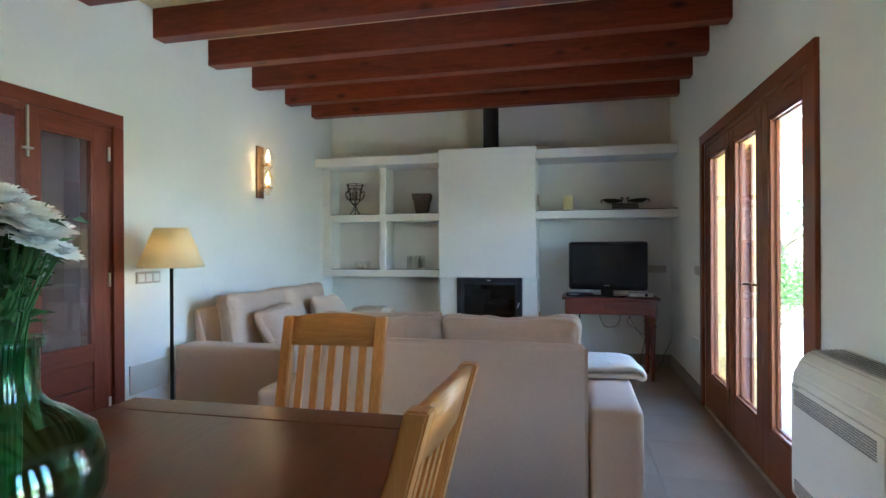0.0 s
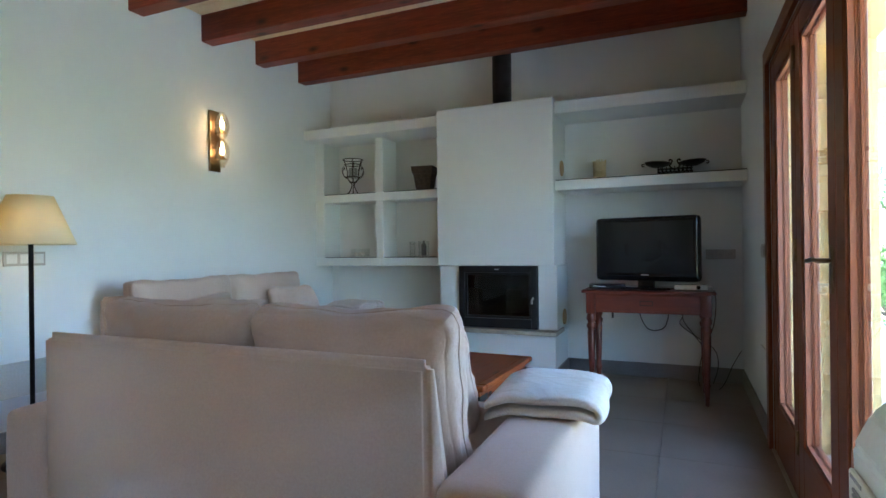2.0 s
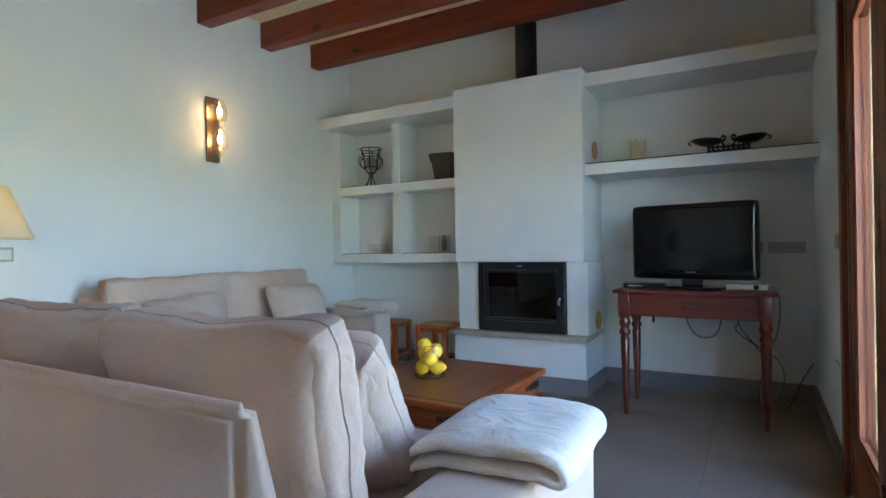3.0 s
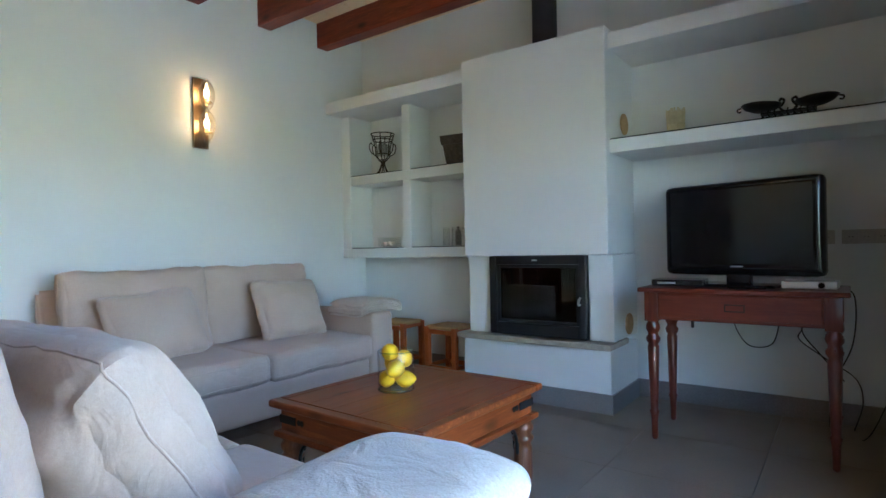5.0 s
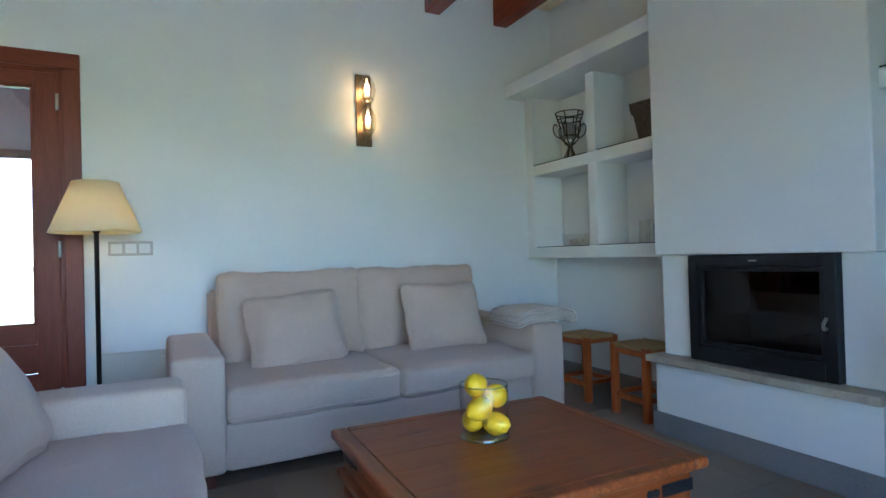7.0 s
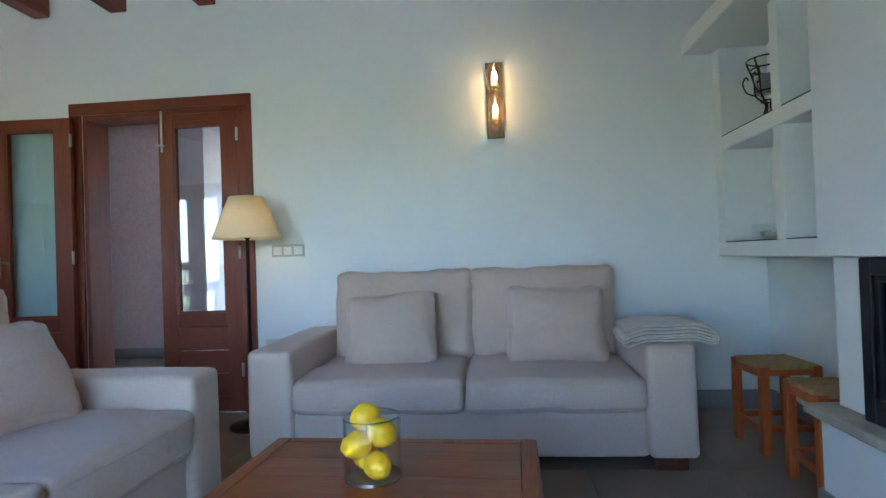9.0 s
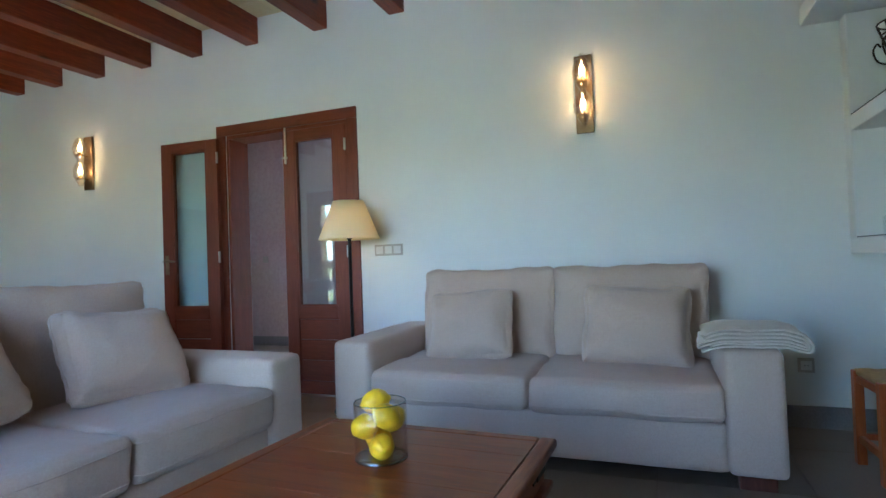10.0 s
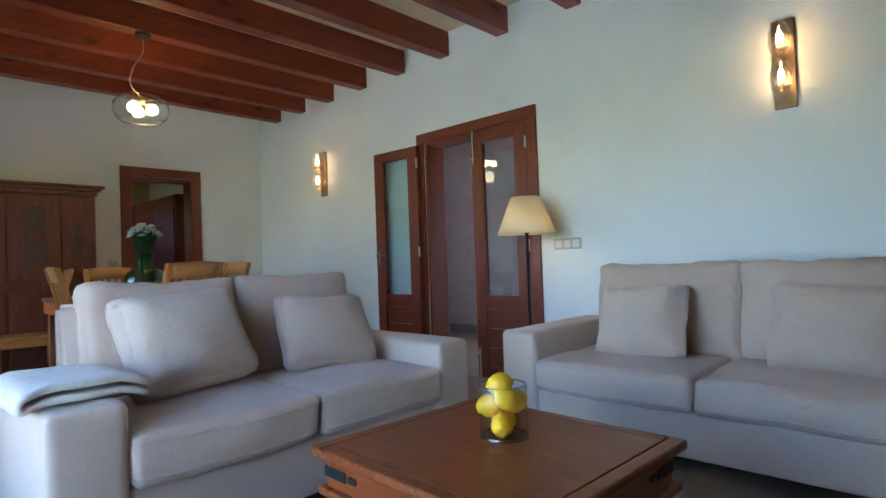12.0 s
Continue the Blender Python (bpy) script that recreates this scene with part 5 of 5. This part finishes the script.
for sx in (-1, 1):
    dm = bmesh.new()
    vs = [dm.verts.new((sx * 0.56 + x, y, 1.30 + z)) for y in (0.4485, 0.456) for x, z in ((-0.06, 0), (0, -0.17), (0.06, 0), (0, 0.17))]
    dm.faces.new(vs[:4]), dm.faces.new(vs[4:][::-1])
    for k in range(4):
        dm.faces.new((vs[k], vs[(k + 1) % 4], vs[4 + (k + 1) % 4], vs[4 + k]))
    part("carving", dm, CARVED, cab, "carved dark diamond")
    dr = part("door", boxes((sx * 0.205 - 0.20, sx * 0.205 + 0.20, 0.4405, 0.462, 0.945, 1.695), bev=0.004), CABINET_Z, cab)
    pm = boxes((sx * 0.205 - 0.085, sx * 0.205 + 0.085, 0.4625, 0.467, 1.06, 1.60), bev=0.002)
    part("carving", pm, CARVED, dr, "carved dark inset")
    ro = moved(lathe([(0, 0), (0.06, 0), (0.055, 0.008), (0.03, 0.010), (0.025, 0.004), (0.0, 0.006)], 12), pose(sx * 0.205, 0.4672, 1.33, -90))
    part("rosette", ro, CABINET_Z, dr, "round carved rosette", True)
    lower = part("door", boxes((sx * 0.345 - 0.335, sx * 0.345 + 0.335, 0.4405, 0.458, 0.10, 0.845), bev=0.004), CABINET_Z, cab)
    part("panel", boxes((sx * 0.345 - 0.22, sx * 0.345 + 0.22, 0.4585, 0.463, 0.20, 0.75), bev=0.006), CABINET_Z, lower)

# floor-standing air conditioner
ac = thing("air_conditioner", "ivory plastic floor air conditioner on the wall", "air conditioner", (XR - 0.001, 3.28, 0.22))
prof = ((0.0, 0.0), (-0.16, 0.0), (-0.185, 0.03), (-0.19, 0.52), (-0.165, 0.575), (-0.13, 0.61), (0.0, 0.62))
sh = bmesh.new()
ends = [[sh.verts.new((x, y, z)) for x, z in prof] for y in (-0.35, 0.35)]
n = len(prof)
for k in range(n):
    sh.faces.new((ends[0][k], ends[0][(k + 1) % n], ends[1][(k + 1) % n], ends[1][k]))
sh.faces.new(ends[0][::-1]), sh.faces.new(ends[1])
bmesh.ops.recalc_face_normals(sh, faces=sh.faces)
bmesh.ops.bevel(sh, geom=sh.edges[:], offset=0.008, segments=2, affect="EDGES")
part("body", sh, AC_PLASTIC, ac)
part("front_panel", boxes((-0.199, -0.1905, -0.335, 0.335, 0.05, 0.485), bev=0.004), AC_PLASTIC, ac)
for i in range(7):
    part("slat", boxes((-0.2025, -0.1995, -0.30, 0.30, 0.405 + i * 0.009, 0.410 + i * 0.009)), GREY_PLASTIC, ac)
for i in range(5):
    part("slat", boxes((-0.2025, -0.1995, -0.30, 0.30, 0.065 + i * 0.011, 0.071 + i * 0.011)), GREY_PLASTIC, ac)
for i in range(6):
    part("louvre", moved(boxes((-0.008, 0.008, -0.30, 0.30, -0.0012, 0.0012)), pose(-0.125 + i * 0.018, 0, 0.622, 0, 25, 0)), GREY_PLASTIC, ac)
part("mark", boxes((-0.2005, -0.1995, 0.26, 0.32, 0.475, 0.481)), GREY_PLASTIC, ac, "small grey maker's mark")
part("control_panel", moved(boxes((-0.002, 0.002, -0.32, -0.20, -0.02, 0.02), bev=0.001), pose(-0.181, 0, 0.549, 0, 24, 0)), WHITE_PLASTIC, ac)

# stools beside the hearth
def stool(x, y, turn):
    s = thing("stool", "low wooden stool with a woven rush seat", "stool", (x, y, 0), turn, "rush stools")
    for sx in (-1, 1):
        for sy in (-1, 1):
            part("leg", boxes((sx * 0.135 - 0.02, sx * 0.135 + 0.02, sy * 0.125 - 0.02, sy * 0.125 + 0.02, 0, 0.384), bev=0.004), STOOL_W, s)
    for z in (0.09, 0.335):
        part("stretcher", boxes((-0.114, 0.114, -0.136, -0.114, z, z + 0.03), bev=0.003), STOOL_W, s)
        part("stretcher", boxes((-0.114, 0.114, 0.114, 0.136, z, z + 0.03), bev=0.003), STOOL_W, s)
        part("stretcher", boxes((-0.146, -0.124, -0.104, 0.104, z + 0.01, z + 0.035), bev=0.003), STOOL_W, s)
        part("stretcher", boxes((0.124, 0.146, -0.104, 0.104, z + 0.01, z + 0.035), bev=0.003), STOOL_W, s)
    seat = soft(0.292, 0.272, 0.024, 0.011, (0, 0, 0.004), 20, at=(0, 0, 0.379))
    for v in seat.verts:
        if abs(v.co.x) / 0.1575 > abs(v.co.y) / 0.1475:
            v.co.z += 0.002 * math.sin(v.co.y * 420)
        else:
            v.co.z += 0.002 * math.sin(v.co.x * 420)
    part("seat", seat, RUSH, s, "woven rush seat", True)


stool(-1.60, 7.27, 3)
stool(-1.055, 7.255, -4)

# ---- things in the niches and on the shelf ----
cg = thing("candle_holder", "brown wrought iron candle holder with scroll feet", "candle holder", (-1.915, 7.45, 1.652))
cg.scale = (1.28, 1.28, 1.34)
wires = bmesh.new()
for i in range(6):
    an = i * math.pi / 3
    u = Vector((math.cos(an), math.sin(an), 0))
    def at(r, z):
        return u * r + Vector((0, 0, z))
    tube(curve_points([at(0.058, 0.002), at(0.03, 0.03), at(0.012, 0.08), at(0.028, 0.105), at(0.05, 0.13), at(0.055, 0.19), at(0.082, 0.275)], 5), 0.004, 5, wires)
    tube(curve_points([at(0.052, 0.13), at(0.085, 0.15), at(0.098, 0.19), at(0.085, 0.215), at(0.074, 0.20)], 5), 0.0035, 5, wires)
for r, z in ((0.082, 0.275), (0.070, 0.235), (0.052, 0.14), (0.03, 0.10)):
    tube([(r * math.cos(k * 0.2618), r * math.sin(k * 0.2618), z) for k in range(25)], 0.0035, 5, wires)
part("frame", wires, BROWN_IRON, cg, "", True)
part("glass_cup", lathe([(0, 0.13), (0.045, 0.13), (0.05, 0.20), (0.048, 0.20), (0.043, 0.134), (0, 0.134)], 20), THIN, cg, "clear glass cup", True)
part("candle", lathe([(0, 0.135), (0.032, 0.135), (0.034, 0.205), (0.028, 0.212), (0.0, 0.208)], 20), GREY_PLASTIC, cg, "grey candle", True)
pot = thing("planter", "square tapered dark wicker planter", "pot", (-1.06, 7.40, 1.652), 8)
pot.scale = (1.15, 1.15, 1.18)
pb = bmesh.new()
for (h0, h1, w0, w1, inset) in ((0.0, 0.13, 0.06, 0.078, 0), (0.131, 0.19, 0.086, 0.094, 0)):
    vs = [pb.verts.new((a * w, b * w, z)) for z, w in ((h0, w0), (h1, w1)) for a, b in ((-1, -1), (1, -1), (1, 1), (-1, 1))]
    for k in range(4):
        pb.faces.new((vs[k], vs[(k + 1) % 4], vs[4 + (k + 1) % 4], vs[4 + k]))
    pb.faces.new(vs[:4][::-1])
vs = [pb.verts.new((a * w, b * w, z)) for z, w in ((0.19, 0.094), (0.188, 0.080), (0.14, 0.074)) for a, b in ((-1, -1), (1, -1), (1, 1), (-1, 1))]
for r in (0, 4):
    for k in range(4):
        pb.faces.new((vs[r + k], vs[r + (k + 1) % 4], vs[r + 4 + (k + 1) % 4], vs[r + 4 + k]))
pb.faces.new(vs[8:])
part("body", pb, WICKER, pot)
for i, z in enumerate((0.03, 0.06, 0.09, 0.12, 0.155)):
    w = 0.06 + 0.018 * z / 0.13 + (0.009 if z > 0.13 else 0)
    part("weave_band", boxes((-w - 0.002, w + 0.002, -w - 0.002, w + 0.002, z, z + 0.006)), WICKER, pot)

bwl = thing("glass_dish", "square glass dish filled with pale shells", "dish", (-1.80, 7.39, 1.005), 6)
part("glass", boxes((-0.075, 0.075, -0.075, 0.075, 0.0, 0.006), (-0.075, -0.071, -0.075, 0.075, 0.006, 0.085), (0.071, 0.075, -0.075, 0.075, 0.006, 0.085), (-0.071, 0.071, -0.075, -0.071, 0.006, 0.085), (-0.071, 0.071, 0.071, 0.075, 0.006, 0.085)), THIN, bwl)
random.seed(9)
for i in range(14):
    p = thing("shell", "small pale shell in the glass dish", "shell", (-1.80 + random.uniform(-0.05, 0.05), 7.39 + random.uniform(-0.05, 0.05), 1.023 + 0.016 * (i // 7)), 0, "shells")
    part("shell_body", soft(0.034, 0.028, 0.02, 0.009, (0, 0, 0.003), 4, 0.004, i), PEBBLE, p, "", True)
can = thing("candle_glass", "dark pillar candle in a clear glass cylinder", "candle", (-1.10, 7.44, 1.005))
part("glass", lathe([(0.052, 0.0), (0.053, 0.003), (0.053, 0.15), (0.051, 0.15), (0.051, 0.006), (0, 0.006), (0, 0)], 28), THIN, can, "", True)
part("candle", lathe([(0, 0.007), (0.024, 0.007), (0.024, 0.115), (0.018, 0.122), (0.010, 0.13), (0.009, 0.155), (0, 0.156)], 20), GREY_PLASTIC, can, "grey bottle-shaped candle", True)
cylg = thing("glass_tube", "narrow clear glass tube vase", "vase", (-1.24, 7.47, 1.005))
part("glass", lathe([(0.028, 0.0), (0.028, 0.15), (0.026, 0.15), (0.026, 0.005), (0, 0.005), (0, 0)], 20), THIN, cylg, "", True)

cdl = thing("straw_candle", "pale candle wrapped in straw on the shelf", "candle", (0.605, 7.35, 1.639))
cdl.scale.z = 1.25
part("core", lathe([(0, 0), (0.046, 0), (0.046, 0.12), (0.02, 0.118), (0, 0.115)], 20), STRAW, cdl, "", True)
random.seed(3)
for i in range(34):
    an = i * 6.283 / 34
    t0, t1 = random.uniform(-0.06, 0.06), random.uniform(0.12, 0.14)
    part("straw", tube([(0.050 * math.cos(an), 0.050 * math.sin(an), 0), (0.047 * math.cos(an + t0 / 2), 0.047 * math.sin(an + t0 / 2), 0.06), (0.052 * math.cos(an + t0), 0.052 * math.sin(an + t0), t1)], 0.0045, 5), STRAW, cdl)
part("band", lathe([(0.0525, 0.055), (0.0545, 0.06), (0.0525, 0.065), (0.051, 0.06)], 24, closed=True), STRAW, cdl)
bal = thing("iron_dish_stand", "black cast iron stand with two shallow bowls", "bowl stand", (1.195, 7.33, 1.639), 2)
bal.scale = (0.87, 0.95, 1.0)
part("base", boxes((-0.16, 0.16, -0.05, 0.05, 0.0, 0.012), (-0.15, 0.15, -0.045, 0.045, 0.03, 0.038), (-0.15, 0.15, -0.045, 0.045, 0.055, 0.063), bev=0.003), BLACK, bal)
for i in range(9):
    x = -0.14 + i * 0.035
    for y in (-0.04, 0.04):
        part("post", tube(curve_points([(x, y, 0.012), (x + 0.010, y, 0.03), (x - 0.006, y, 0.05), (x, y, 0.075)], 3), 0.004, 5), BLACK, bal)
for sx in (-1, 1):
    part("bowl", moved(lathe([(0, 0.0), (0.05, 0.002), (0.095, 0.018), (0.118, 0.038), (0.114, 0.040), (0.09, 0.023), (0.05, 0.008), (0, 0.006)], 28), pose(sx * 0.15, 0, 0.075, 0, sx * -3, 0)), BLACK, bal, "", True)
    part("ear", tube(curve_points([(sx * 0.262, 0, 0.112), (sx * 0.285, 0, 0.105), (sx * 0.28, 0, 0.09), (sx * 0.262, 0, 0.092)], 4), 0.005, 5), BLACK, bal, "", True)
    part("scroll", tube(curve_points([(sx * 0.02, 0, 0.062), (sx * 0.045, 0, 0.085), (sx * 0.03, 0, 0.105), (sx * 0.022, 0, 0.125), (sx * 0.04, 0, 0.135), (sx * 0.048, 0, 0.122)], 5), 0.007, 6), BLACK, bal, "", True)

# ---- outside ----
setting("ground", boxes((XR + 0.5, 400, -400, 400, -0.30, -0.075), (-400, -5.6, -400, 400, -0.30, -0.075), (-5.6, XR + 0.5, 8.0, 400, -0.30, -0.075), (-5.6, XR + 0.5, -400, -3.6, -0.30, -0.075)), LAWN, "dry green lawn reaching to the horizon", "ground")
setting("terrace", boxes((XR + 0.5, 6.4, -4.0, 12.5, -0.20, -0.06), bev=0.006), TERRACE, "pale sunlit stone terrace along the house", "terrace")
per = thing("pergola", "weathered reddish wooden pergola over the terrace", "pergola", (0, 0, 0))
for yb in (8.6, 9.3, 10.0, 10.7, 11.4):
    part("rafter", boxes((2.3, 6.6, yb, yb + 0.14, 2.62, 2.80), bev=0.006), CLAY, per)
for x in (2.5, 6.2):
    part("cross_beam", boxes((x, x + 0.16, 8.4, 11.8, 2.44, 2.615), bev=0.006), CLAY, per)
for x in (2.5, 6.2):
    for yb in (8.5, 11.5):
        part("post", boxes((x, x + 0.16, yb, yb + 0.16, -0.06, 2.438), bev=0.006), CLAY, per)
random.seed(11)
dw = thing("stone_wall", "low dry field stone wall beyond the terrace", "wall")
x = 2.2
for row in range(4):
    x = 2.2 + random.uniform(0, 0.15)
    while x < 9.0:
        w = random.uniform(0.22, 0.45)
        part("stone", soft(w - 0.015, 0.30, 0.195, 0.05, (0.01, 0.01, 0.01), 4, 0.02, x * 3 + row, 6, at=(x + w / 2, 15.2 + random.uniform(-0.03, 0.03), 0.04 + row * 0.2)), RUBBLE, dw, "", True)
        x += w


def shrub(x, y, r, h, count, seed, name, label, trunk=0.0):
    random.seed(seed)
    ob = thing(name, label, "tree" if trunk else "bush", (x, y, -0.06))
    wb = bmesh.new()
    limbs = []
    for i in range(7):
        an = random.uniform(0, 6.28)
        e = Vector((math.cos(an) * r * 0.6, math.sin(an) * r * 0.6, trunk + h * random.uniform(0.45, 0.85)))
        limbs.append(e)
        tube(curve_points([(0, 0, 0), (0, 0, max(trunk, 0.1)), tuple(e * 0.6 + Vector((0, 0, 0.3 * trunk))), tuple(e)], 4), [0.09 * max(trunk, 0.4) * (1 - k / 14) for k in range(13)], 6, wb)
    part("trunk", wb, BARK, ob, "", True)
    lf = bmesh.new()
    for i in range(count):
        c = random.choice(limbs) + Vector([random.gauss(0, 0.28 * r) for _ in range(2)] + [random.gauss(0, 0.17 * h)])
        c.z = max(c.z, 0.05 + trunk * 0.7)
        m = Matrix.Translation(c) @ Euler((random.uniform(0, 6.28), random.uniform(0, 6.28), random.uniform(0, 6.28))).to_matrix().to_4x4()
        s = random.uniform(0.05, 0.11)
        lf.faces.new([lf.verts.new(m @ Vector(p)) for p in ((0, 0, 0), (s * 0.45, -s * 0.25, 0.01), (s, 0, -0.01), (s * 0.45, s * 0.25, 0.01))])
    part("crown", lf, HEDGE, ob)


shrub(3.85, 11.9, 0.7, 1.0, 2600, 21, "bush", "bright green leafy bush beside the terrace")
shrub(4.9, 12.8, 0.9, 1.0, 2600, 22, "bush", "round green bush in front of the stone wall")
shrub(6.4, 18.5, 1.8, 2.2, 4200, 23, "tree", "green olive-like tree behind the stone wall", 1.2)
shrub(9.5, 23.0, 2.2, 2.6, 4200, 24, "tree", "broad green tree behind the stone wall", 1.4)
shrub(7.5, 2.0, 0.9, 1.0, 2400, 25, "bush", "green bush at the terrace edge")
shrub(11.0, -1.0, 2.0, 2.4, 4000, 26, "tree", "green tree beyond the terrace", 1.3)

# ---- floor tiles ----
TS = 0.60
tile_mesh = {}
ox, oy = 1.12 - 6 * TS, 6.265 - 11 * TS
for i in range(9):
    for j in range(15):
        x0, x1 = max(ox + i * TS, XL), min(ox + (i + 1) * TS, XR)
        y0, y1 = max(oy + j * TS, YB), min(oy + (j + 1) * TS, YF)
        if x1 - x0 < 0.02 or y1 - y0 < 0.02:
            continue
        w, d = round(x1 - x0 - 0.002, 3), round(y1 - y0 - 0.002, 3)
        if (w, d) not in tile_mesh:
            bm = box(bmesh.new(), -w / 2, w / 2, -d / 2, d / 2, FLOOR - 0.0098, FLOOR, 0.0007, 1)
            me = bpy.data.meshes.new("tile")
            bm.to_mesh(me)
            bm.free()
            me.materials.append(TILE)
            tile_mesh[(w, d)] = me
        t = new("tile", tile_mesh[(w, d)])
        t.parent = floor_base
        t.location = ((x0 + x1) / 2, (y0 + y1) / 2, 0)
